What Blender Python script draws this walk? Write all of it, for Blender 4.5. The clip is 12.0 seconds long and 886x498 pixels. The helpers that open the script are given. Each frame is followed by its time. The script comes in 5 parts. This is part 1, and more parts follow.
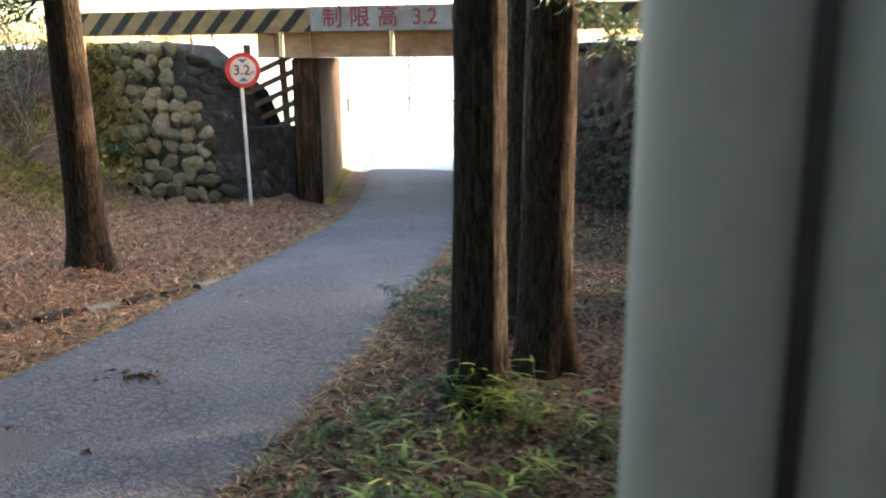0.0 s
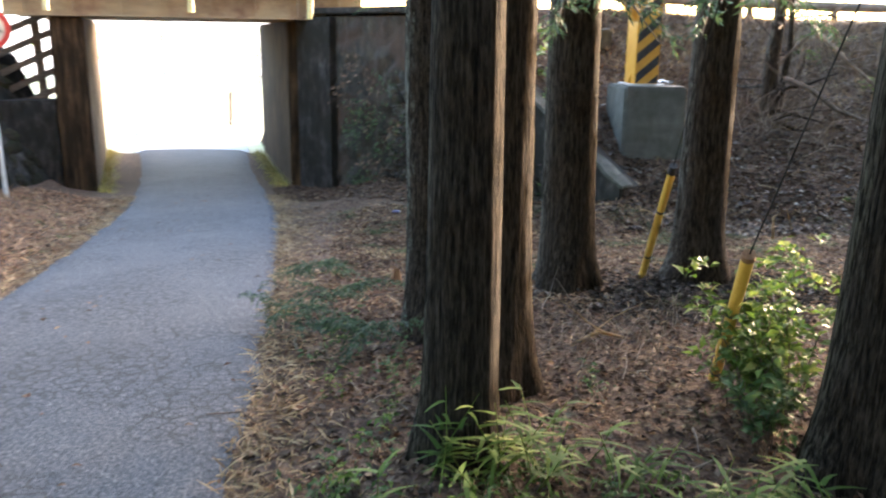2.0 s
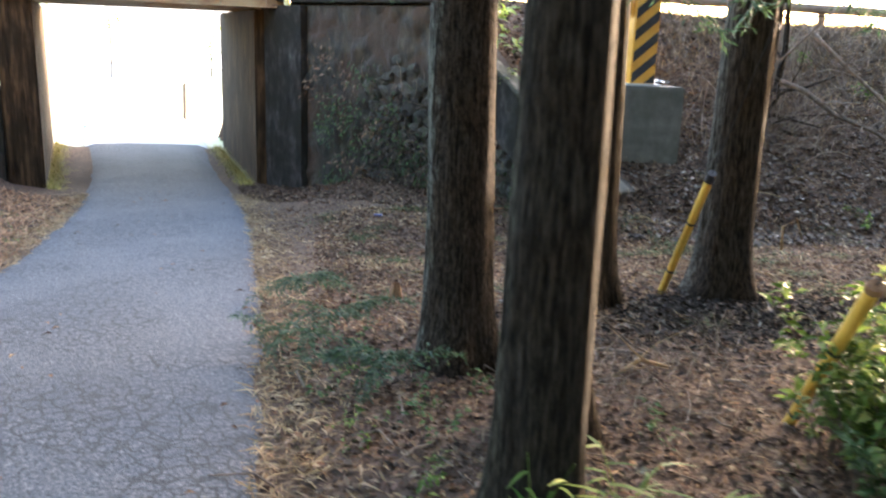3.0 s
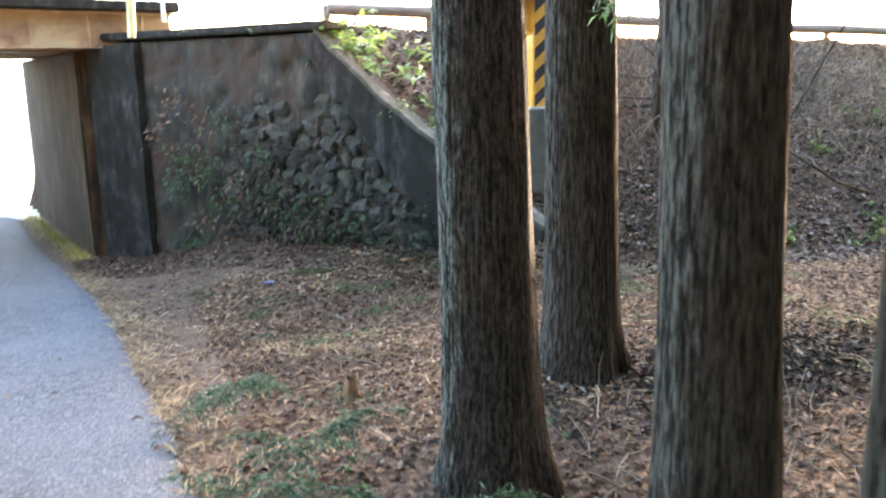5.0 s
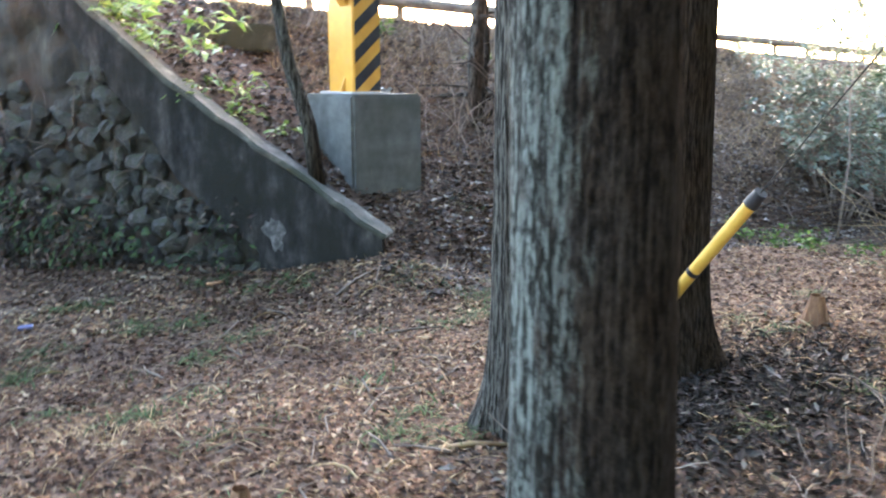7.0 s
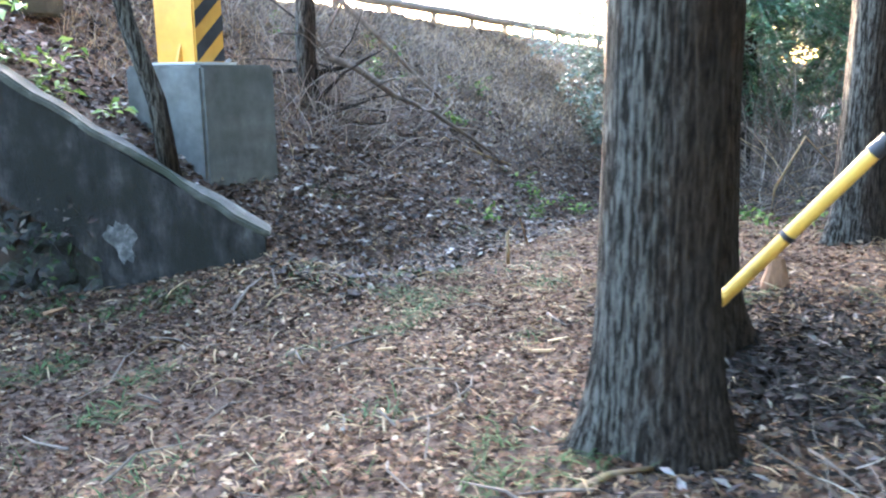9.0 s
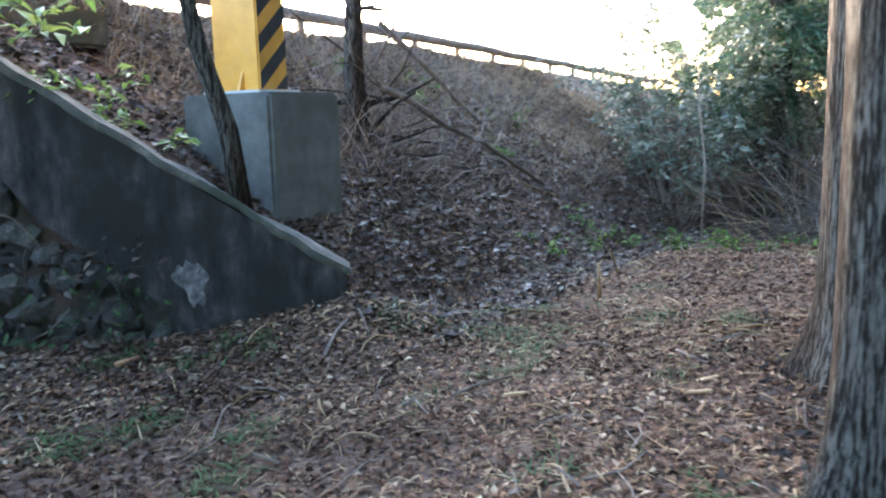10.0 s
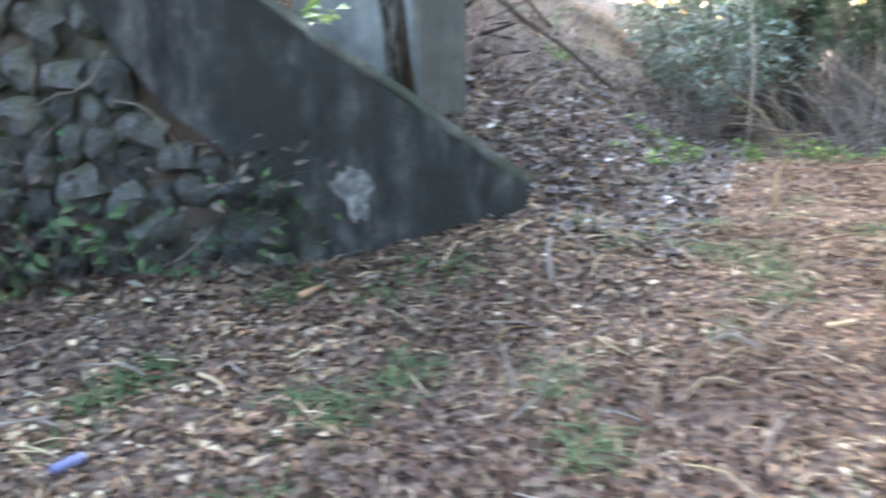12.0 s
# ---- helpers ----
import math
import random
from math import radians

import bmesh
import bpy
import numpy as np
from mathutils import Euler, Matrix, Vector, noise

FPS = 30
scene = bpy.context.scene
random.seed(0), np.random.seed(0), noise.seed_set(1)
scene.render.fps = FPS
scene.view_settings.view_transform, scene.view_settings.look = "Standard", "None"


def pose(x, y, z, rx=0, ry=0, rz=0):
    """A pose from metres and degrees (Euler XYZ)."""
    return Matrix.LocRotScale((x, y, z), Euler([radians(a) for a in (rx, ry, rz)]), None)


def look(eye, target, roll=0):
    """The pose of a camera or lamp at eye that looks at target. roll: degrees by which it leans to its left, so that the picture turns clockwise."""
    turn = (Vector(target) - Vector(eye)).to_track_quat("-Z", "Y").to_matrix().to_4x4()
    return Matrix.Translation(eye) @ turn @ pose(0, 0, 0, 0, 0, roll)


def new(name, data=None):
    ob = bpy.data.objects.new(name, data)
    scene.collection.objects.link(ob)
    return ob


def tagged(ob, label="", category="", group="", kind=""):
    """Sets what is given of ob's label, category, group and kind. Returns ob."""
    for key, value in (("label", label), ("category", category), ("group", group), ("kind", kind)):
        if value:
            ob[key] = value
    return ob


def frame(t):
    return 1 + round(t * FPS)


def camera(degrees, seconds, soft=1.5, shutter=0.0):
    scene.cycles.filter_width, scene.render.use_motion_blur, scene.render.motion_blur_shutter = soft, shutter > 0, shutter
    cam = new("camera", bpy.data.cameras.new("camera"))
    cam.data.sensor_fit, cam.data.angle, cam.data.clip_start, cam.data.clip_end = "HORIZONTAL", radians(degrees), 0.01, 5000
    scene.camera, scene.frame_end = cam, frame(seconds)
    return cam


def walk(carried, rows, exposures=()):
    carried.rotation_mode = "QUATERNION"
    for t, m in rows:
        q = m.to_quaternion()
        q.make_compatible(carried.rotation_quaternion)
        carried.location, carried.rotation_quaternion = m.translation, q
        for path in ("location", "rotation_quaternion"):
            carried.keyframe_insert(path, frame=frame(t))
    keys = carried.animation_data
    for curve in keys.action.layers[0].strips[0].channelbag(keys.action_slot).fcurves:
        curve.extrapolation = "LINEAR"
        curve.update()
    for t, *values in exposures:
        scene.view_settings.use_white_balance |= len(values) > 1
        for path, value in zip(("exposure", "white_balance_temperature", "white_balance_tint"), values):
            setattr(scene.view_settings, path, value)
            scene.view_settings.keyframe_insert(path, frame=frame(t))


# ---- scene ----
cam = camera(56.1, 12.0, soft=2.1, shutter=0.5)
EXPOSURES = [(0, 4.38, 6400, 21), (0.5, 4.25, 6700, 23), (1, 4.92, 6450, 21), (2.5, 5.0, 6200, 20), (5, 5.68, 6150, 20), (6.5, 5.65, 6000, 20), (7.5, 5.7, 5800, 20), (8.8, 5.95, 5500, 18), (9, 5.9, 5400, 18), (9.5, 5.4, 5300, 18), (10, 5.1, 5350, 18), (10.5, 5.12, 5400, 18), (11, 5.05, 5550, 19), (11.5, 5.92, 5850, 21), (12, 6.2, 5850, 22)]
PATH = [
    (0, (1.802, -0.748, 1.823), (1.402, 1.160, 1.375), -0.44),
    (0.5, (1.437, -0.417, 1.752), (1.045, 1.482, 1.264), -1.31),
    (1, (1.119, -0.142, 1.691), (1.081, 1.787, 1.161), 1.67),
    (1.5, (0.895, 0.191, 1.638), (0.937, 2.120, 1.111), -1.36),
    (2, (0.663, 0.479, 1.609), (0.843, 2.409, 1.114), 0.73),
    (2.5, (0.516, 0.899, 1.582), (0.843, 2.802, 1.062), -0.18),
    (3, (0.287, 1.243, 1.529), (0.590, 3.156, 1.032), 2.16),
    (3.2, (0.177, 1.383, 1.497), (0.506, 3.327, 1.163), 0.06),
    (4.8, (-0.252, 2.718, 1.399), (0.449, 4.527, 0.912), 0.75),
    (5, (-0.255, 2.878, 1.373), (0.453, 4.704, 0.971), -1.14),
    (5.5, (-0.293, 3.350, 1.297), (0.600, 5.099, 0.919), -0.18),
    (6, (-0.294, 3.749, 1.273), (0.704, 5.437, 0.882), -0.36),
    (6.5, (-0.297, 4.258, 1.239), (0.735, 5.923, 0.835), 0.09),
    (7, (-0.376, 4.713, 1.171), (0.889, 6.208, 0.766), 0.02),
    (7.2, (-0.395, 4.883, 1.142), (0.898, 6.369, 0.798), -1.77),
    (8.8, (-0.598, 6.301, 0.966), (1.058, 7.332, 0.525), -0.51),
    (9, (-0.634, 6.435, 0.945), (1.058, 7.410, 0.528), -0.5),
    (9.5, (-0.578, 6.824, 0.83), (1.097, 7.865, 0.499), -1.9),
    (10, (-0.581, 7.278, 0.811), (1.143, 8.241, 0.493), -1.7),
    (10.5, (-0.535, 7.758, 0.759), (1.281, 8.542, 0.466), -1.6),
    (11, (-0.553, 8.209, 0.698), (1.313, 8.851, 0.369), 0.0),
    (11.5, (-0.616, 8.674, 0.663), (1.246, 9.228, 0.19), -0.3),
    (12, (-0.547, 9.183, 0.609), (1.242, 9.918, 0.101), -0.5),
]
walk(cam, [(t, look(eye, target, roll)) for t, eye, target, roll in PATH], EXPOSURES)

# ---- light ----
SUN_AZ, SUN_EL = 48.0, 6.8   # degrees clockwise from +y, and above the horizon
world = bpy.data.worlds.new("world")
scene.world = world
world.use_nodes = True
wn = world.node_tree.nodes
sky = wn.new("ShaderNodeTexSky")
sky.sky_type = "NISHITA"
sky.sun_disc = False
sky.sun_elevation = radians(SUN_EL)
sky.sun_rotation = radians(SUN_AZ)
sky.air_density, sky.dust_density, sky.ozone_density = 1.0, 2.6, 1.0
wn["Background"].inputs["Strength"].default_value = 0.15
world.node_tree.links.new(sky.outputs[0], wn["Background"].inputs["Color"])
sun = new("sun", bpy.data.lights.new("sun", "SUN"))
sun.data.energy, sun.data.angle, sun.data.color = 1.0, radians(0.6), (1.0, 0.8, 0.54)
to_sun = Vector((math.sin(radians(SUN_AZ)) * math.cos(radians(SUN_EL)), math.cos(radians(SUN_AZ)) * math.cos(radians(SUN_EL)), math.sin(radians(SUN_EL))))
sun.matrix_world = look(to_sun * 40, (0, 0, 0))


# ---- materials ----
def shader(name):
    m = bpy.data.materials.new(name)
    m.use_nodes = True
    return m, m.node_tree.nodes, m.node_tree.links, m.node_tree.nodes["Principled BSDF"]


def ramp(n, stops):
    r = n.new("ShaderNodeValToRGB")
    while len(r.color_ramp.elements) < len(stops):
        r.color_ramp.elements.new(0.5)
    for e, (p, c) in zip(r.color_ramp.elements, stops):
        e.position, e.color = p, (*c, 1)
    return r


def noise_tex(n, l, scale, detail=6, stretch=(1, 1, 1), rough=0.6, coord="Object"):
    tc, mp, t = n.new("ShaderNodeTexCoord"), n.new("ShaderNodeMapping"), n.new("ShaderNodeTexNoise")
    mp.inputs["Scale"].default_value = stretch
    t.inputs["Scale"].default_value, t.inputs["Detail"].default_value, t.inputs["Roughness"].default_value = scale, detail, rough
    l.new(tc.outputs[coord], mp.inputs[0])
    l.new(mp.outputs[0], t.inputs["Vector"])
    return t


def mixed(n, l, fac, a, b, mode="MIX"):
    m = n.new("ShaderNodeMix")
    m.data_type, m.blend_type = "RGBA", mode
    for sock, v in ((m.inputs["Factor"], fac), (m.inputs["A"], a), (m.inputs["B"], b)):
        if isinstance(v, (int, float)):
            sock.default_value = v
        elif isinstance(v, tuple):
            sock.default_value = (*v, 1)
        else:
            l.new(v, sock)
    return m.outputs["Result"]


def surface(name, stops, scale=8, stretch=(1, 1, 1), rough=0.85, bump=0.4, big=None, big_scale=0.7, big_range=(0.45, 0.62),
            fine=60, metal=0.0, vary=0.0, coord="Object"):
    """Two scales of colour (grain, and patches of the colour `big`), fine relief, and a random shade per object."""
    m, n, l, p = shader(name)
    t = noise_tex(n, l, scale, 8, stretch, coord=coord)
    r = ramp(n, stops)
    l.new(t.outputs["Fac"], r.inputs[0])
    col = r.outputs[0]
    if big:
        t2 = noise_tex(n, l, big_scale, 5, coord=coord)
        r2 = ramp(n, [(big_range[0], (0, 0, 0)), (big_range[1], (1, 1, 1))])
        l.new(t2.outputs["Fac"], r2.inputs[0])
        col = mixed(n, l, r2.outputs[0], col, big)
    if vary:
        oi = n.new("ShaderNodeObjectInfo")
        mr = n.new("ShaderNodeMapRange")
        mr.inputs[3].default_value, mr.inputs[4].default_value = 1 - vary, 1 + vary
        l.new(oi.outputs["Random"], mr.inputs[0])
        hsv = n.new("ShaderNodeHueSaturation")
        l.new(mr.outputs[0], hsv.inputs["Value"])
        l.new(col, hsv.inputs["Color"])
        col = hsv.outputs[0]
    l.new(col, p.inputs["Base Color"])
    p.inputs["Roughness"].default_value, p.inputs["Metallic"].default_value = rough, metal
    if bump:
        t3 = noise_tex(n, l, fine, 6, stretch, coord=coord)
        b = n.new("ShaderNodeBump")
        b.inputs["Strength"].default_value, b.inputs["Distance"].default_value = bump, 0.02
        l.new(t3.outputs["Fac"], b.inputs["Height"])
        l.new(b.outputs[0], p.inputs["Normal"])
    return m


def foliage(name, stops, rough=0.5, through_light=0.3, gloss=0.3, patches=None):
    """Leaves: a colour per leaf, some light coming through."""
    m, n, l, p = shader(name)
    g = n.new("ShaderNodeNewGeometry")
    r = ramp(n, stops)
    l.new(g.outputs["Random Per Island"], r.inputs[0])
    t = noise_tex(n, l, 30, 3)
    c = mixed(n, l, 0.35, r.outputs[0], t.outputs["Color"], "SOFT_LIGHT")
    if patches:
        t2 = noise_tex(n, l, 1.1, 5)
        r2 = ramp(n, [(0.42, (0, 0, 0)), (0.62, (1, 1, 1))])
        l.new(t2.outputs["Fac"], r2.inputs[0])
        c = mixed(n, l, r2.outputs[0], c, mixed(n, l, 1.0, c, patches, "MULTIPLY"))
    l.new(c, p.inputs["Base Color"])
    p.inputs["Roughness"].default_value = rough
    p.inputs["Specular IOR Level"].default_value = gloss
    if through_light:
        tr = n.new("ShaderNodeBsdfTranslucent")
        l.new(c, tr.inputs[0])
        mx = n.new("ShaderNodeMixShader")
        mx.inputs[0].default_value = through_light
        l.new(p.outputs[0], mx.inputs[1])
        l.new(tr.outputs[0], mx.inputs[2])
        l.new(mx.outputs[0], n["Material Output"].inputs[0])
    return m


ASPHALT = surface("asphalt", [(0.32, (0.022, 0.025, 0.032)), (0.5, (0.068, 0.075, 0.088)), (0.72, (0.17, 0.18, 0.2))], 60, rough=0.8, bump=1.0,
                  big=(0.055, 0.062, 0.075), big_scale=0.75, big_range=(0.48, 0.78), fine=70)


def cracks(m):
    """Dark crazed cracks in the worn parts of a surface."""
    n, l = m.node_tree.nodes, m.node_tree.links
    p = n["Principled BSDF"]
    src = p.inputs["Base Color"].links[0].from_socket
    tc, warp, vo = n.new("ShaderNodeTexCoord"), noise_tex(n, l, 3, 4), n.new("ShaderNodeTexVoronoi")
    vo.feature = "DISTANCE_TO_EDGE"
    vo.inputs["Scale"].default_value = 13
    add = n.new("ShaderNodeMixRGB")
    add.inputs[0].default_value = 0.12
    l.new(tc.outputs["Object"], add.inputs[1])
    l.new(warp.outputs["Color"], add.inputs[2])
    l.new(add.outputs[0], vo.inputs["Vector"])
    r = ramp(n, [(0.0, (1, 1, 1)), (0.06, (0.75, 0.75, 0.75)), (0.1, (0, 0, 0))])
    l.new(vo.outputs["Distance"], r.inputs[0])
    where = noise_tex(n, l, 0.8, 3)
    r2 = ramp(n, [(0.4, (0, 0, 0)), (0.52, (0.75, 0.75, 0.75))])
    l.new(where.outputs["Fac"], r2.inputs[0])
    mul = mixed(n, l, 1.0, r.outputs[0], r2.outputs[0], "MULTIPLY")
    l.new(mixed(n, l, mul, src, (0.028, 0.028, 0.031)), p.inputs["Base Color"])


cracks(ASPHALT)
TAR = surface("tar_patch", [(0.3, (0.02, 0.021, 0.024)), (0.7, (0.055, 0.058, 0.066))], 60, rough=0.8, bump=0.8, fine=120)
SOIL = surface("soil_and_litter", [(0.3, (0.018, 0.013, 0.01)), (0.46, (0.07, 0.046, 0.032)), (0.58, (0.13, 0.088, 0.06)), (0.75, (0.26, 0.19, 0.13))], 26,
               rough=0.95, bump=1.0, big=(0.075, 0.05, 0.036), big_scale=1.3, big_range=(0.42, 0.68), fine=45)


def bark(name, stops, lichen, cover, vary, side=(-0.86, 0.52, 0), tall=0.8):
    """Fibrous bark in narrow upright strips, lichen on one side."""
    m, n, l, p = shader(name)
    strip_t = noise_tex(n, l, 6.5, 7, (10, 10, 0.7), 0.62)
    flake = noise_tex(n, l, 15, 6, (4.2, 4.2, tall), 0.68)
    mixt = n.new("ShaderNodeMath")
    mixt.operation = "MULTIPLY_ADD"
    l.new(flake.outputs["Fac"], mixt.inputs[0])
    mixt.inputs[1].default_value = 0.75
    half = n.new("ShaderNodeMath")
    half.operation = "MULTIPLY_ADD"
    l.new(strip_t.outputs["Fac"], half.inputs[0])
    half.inputs[1].default_value, half.inputs[2].default_value = 0.75, -0.25
    l.new(half.outputs[0], mixt.inputs[2])
    r = ramp(n, stops)
    l.new(mixt.outputs[0], r.inputs[0])
    blotch = noise_tex(n, l, 2.2, 5)
    rb = ramp(n, [(0.45, (1, 1, 1)), (0.72, (1.0, 0.84, 0.7))])
    l.new(blotch.outputs["Fac"], rb.inputs[0])
    col = mixed(n, l, 1.0, r.outputs[0], rb.outputs[0], "MULTIPLY")
    tc, dot = n.new("ShaderNodeTexCoord"), n.new("ShaderNodeVectorMath")
    dot.operation = "DOT_PRODUCT"
    dot.inputs[1].default_value = side
    flat, unit = n.new("ShaderNodeVectorMath"), n.new("ShaderNodeVectorMath")
    flat.operation, unit.operation = "MULTIPLY", "NORMALIZE"
    flat.inputs[1].default_value = (1, 1, 0)
    l.new(tc.outputs["Object"], flat.inputs[0])
    l.new(flat.outputs[0], unit.inputs[0])
    l.new(unit.outputs[0], dot.inputs[0])
    patch = noise_tex(n, l, 12, 7, (2.4, 2.4, 0.55), 0.75)
    add = n.new("ShaderNodeMath")
    add.operation = "MULTIPLY_ADD"
    l.new(patch.outputs["Fac"], add.inputs[0])
    add.inputs[1].default_value = 2.2
    l.new(dot.outputs["Value"], add.inputs[2])
    rl = ramp(n, [(0.0, (0, 0, 0)), (1.0, (1, 1, 1))])
    mr = n.new("ShaderNodeMapRange")
    mr.inputs[1].default_value, mr.inputs[2].default_value = cover, cover + 0.45
    l.new(add.outputs[0], mr.inputs[0])
    deep = ramp(n, [(0.44, (0.12, 0.11, 0.1)), (0.58, (1, 1, 1))])
    l.new(mixt.outputs[0], deep.inputs[0])
    lich = mixed(n, l, 1.0, deep.outputs[0], lichen, "MULTIPLY")
    col = mixed(n, l, mr.outputs[0], col, lich)
    oi, mv, hsv = n.new("ShaderNodeObjectInfo"), n.new("ShaderNodeMapRange"), n.new("ShaderNodeHueSaturation")
    mv.inputs[3].default_value, mv.inputs[4].default_value = 1 - vary, 1 + vary
    l.new(oi.outputs["Random"], mv.inputs[0])
    l.new(mv.outputs[0], hsv.inputs["Value"])
    l.new(col, hsv.inputs["Color"])
    l.new(hsv.outputs[0], p.inputs["Base Color"])
    p.inputs["Roughness"].default_value = 0.95
    p.inputs["Specular IOR Level"].default_value = 0.06
    b = n.new("ShaderNodeBump")
    b.inputs["Strength"].default_value, b.inputs["Distance"].default_value = 1.0, 0.035
    l.new(mixt.outputs[0], b.inputs["Height"])
    l.new(b.outputs[0], p.inputs["Normal"])
    return m


BARK = bark("cedar_bark", [(0.34, (0.006, 0.0055, 0.005)), (0.46, (0.021, 0.0175, 0.0145)), (0.58, (0.045, 0.038, 0.031)), (0.74, (0.085, 0.072, 0.059))], (0.1, 0.095, 0.07), 1.75, 0.2)
MOSSBARK = bark("lichen_bark", [(0.34, (0.007, 0.006, 0.005)), (0.46, (0.026, 0.02, 0.016)), (0.58, (0.055, 0.044, 0.035)), (0.74, (0.1, 0.08, 0.063))], (0.22, 0.235, 0.2), 1.72, 0.15, tall=1.7)
DARKBARK = bark("faintly_lichened_bark", [(0.34, (0.006, 0.005, 0.004)), (0.46, (0.024, 0.018, 0.014)), (0.58, (0.05, 0.04, 0.03)), (0.74, (0.09, 0.072, 0.055))], (0.13, 0.122, 0.1), 1.72, 0.15)
TWIG = surface("dead_wood", [(0.3, (0.055, 0.04, 0.03)), (0.7, (0.17, 0.13, 0.095))], 12, stretch=(1, 1, 1), rough=0.9, bump=0.5, vary=0.3)
CONCRETE = surface("weathered_concrete", [(0.3, (0.075, 0.075, 0.066)), (0.6, (0.13, 0.13, 0.118)), (0.8, (0.2, 0.2, 0.18))], 5, rough=0.9, bump=0.35,
                   big=(0.07, 0.075, 0.06), big_scale=1.4, big_range=(0.45, 0.7), fine=70)
DARKCONC = surface("dark_mottled_concrete", [(0.32, (0.01, 0.0095, 0.0085)), (0.48, (0.025, 0.0235, 0.022)), (0.6, (0.05, 0.047, 0.043)), (0.78, (0.12, 0.113, 0.103))], 5, stretch=(1.6, 1.6, 0.6), rough=0.95,
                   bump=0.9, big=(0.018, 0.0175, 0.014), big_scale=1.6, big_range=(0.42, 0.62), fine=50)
RUSTCONC = surface("rust_stained_concrete", [(0.32, (0.009, 0.0085, 0.007)), (0.48, (0.02, 0.018, 0.0135)), (0.6, (0.036, 0.032, 0.022)), (0.78, (0.075, 0.066, 0.048))], 6, stretch=(1.5, 1.5, 0.5), rough=0.95,
                   bump=1.0, big=(0.033, 0.019, 0.011), big_scale=1.7, big_range=(0.45, 0.62), fine=22)
COPING = surface("pale_coping", [(0.3, (0.035, 0.034, 0.027)), (0.58, (0.08, 0.076, 0.06)), (0.8, (0.24, 0.225, 0.18))], 7, rough=0.9, bump=0.6,
                 big=(0.03, 0.034, 0.02), big_scale=2.2, big_range=(0.42, 0.56), fine=60)
# Brown stain streaks, darkened overall to put the underpass shade into the colour.
PIER = surface("stained_shaded_pier", [(0.36, (0.008, 0.0055, 0.0035)), (0.5, (0.032, 0.02, 0.0115)), (0.64, (0.085, 0.052, 0.027))], 4, stretch=(3, 3, 0.35), rough=0.9, bump=0.4,
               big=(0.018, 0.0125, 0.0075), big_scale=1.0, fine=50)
STONE = surface("field_stone", [(0.3, (0.085, 0.066, 0.046)), (0.55, (0.2, 0.16, 0.112)), (0.8, (0.36, 0.3, 0.22))], 9, rough=0.9, bump=0.9,
                big=(0.13, 0.125, 0.035), big_scale=2.1, big_range=(0.46, 0.6), fine=50, vary=0.4)
SHADESTONE = surface("shaded_mossy_stone", [(0.3, (0.011, 0.0095, 0.007)), (0.55, (0.03, 0.025, 0.018)), (0.8, (0.07, 0.06, 0.046))], 9, rough=0.9, bump=0.7,
                    big=(0.022, 0.024, 0.011), big_scale=1.6, big_range=(0.42, 0.6), fine=50, vary=0.35)
GREYSTONE = surface("grey_rubble", [(0.3, (0.015, 0.014, 0.012)), (0.55, (0.048, 0.044, 0.039)), (0.8, (0.14, 0.13, 0.115))], 9, rough=0.9, bump=0.9,
                    big=(0.03, 0.034, 0.018), big_scale=2.0, big_range=(0.45, 0.62), fine=40, vary=0.55)
YELLOW = surface("yellow_paint", [(0.3, (0.5, 0.24, 0.03)), (0.6, (0.62, 0.31, 0.04)), (0.8, (0.68, 0.38, 0.08))], 6, rough=0.5, bump=0.1,
                 big=(0.42, 0.22, 0.06), big_scale=3, big_range=(0.55, 0.75))
BEAMYELLOW = surface("faded_yellow_paint", [(0.3, (0.34, 0.22, 0.09)), (0.6, (0.45, 0.3, 0.13)), (0.8, (0.5, 0.36, 0.18))], 6, rough=0.6, bump=0.1,
                     big=(0.3, 0.2, 0.1), big_scale=2.5)
TUBEYELLOW = surface("yellow_plastic", [(0.3, (0.62, 0.36, 0.05)), (0.7, (0.78, 0.5, 0.1))], 8, rough=0.45, bump=0.1, big=(0.45, 0.28, 0.08), big_scale=6, big_range=(0.55, 0.75))
PALEYELLOW = surface("pale_yellow_tube", [(0.3, (0.75, 0.62, 0.25)), (0.7, (0.85, 0.75, 0.4))], 8, rough=0.5, bump=0.1)
BLACK = surface("black_paint", [(0.3, (0.012, 0.012, 0.014)), (0.7, (0.03, 0.03, 0.034))], 8, rough=0.5, bump=0.1)
GIRDER = surface("painted_girder", [(0.3, (0.22, 0.16, 0.09)), (0.6, (0.34, 0.26, 0.15)), (0.8, (0.42, 0.33, 0.2))], 3, stretch=(0.5, 1, 2), rough=0.6, bump=0.15,
                 big=(0.16, 0.09, 0.05), big_scale=1.5, big_range=(0.5, 0.7))
PLATE = surface("dulled_white_plate", [(0.3, (0.36, 0.35, 0.32)), (0.7, (0.5, 0.49, 0.46))], 5, rough=0.5, bump=0.05, big=(0.32, 0.3, 0.26), big_scale=3)
WHITE = surface("white_sign_face", [(0.3, (0.6, 0.6, 0.56)), (0.7, (0.74, 0.74, 0.71))], 5, rough=0.45, bump=0.05, big=(0.52, 0.5, 0.44), big_scale=2)
RED = surface("red_sign_paint", [(0.3, (0.42, 0.03, 0.03)), (0.7, (0.52, 0.05, 0.04))], 8, rough=0.45, bump=0.05)
DARKRED = surface("faded_red_lettering", [(0.3, (0.28, 0.05, 0.06)), (0.7, (0.4, 0.1, 0.1))], 12, rough=0.6, bump=0.05)
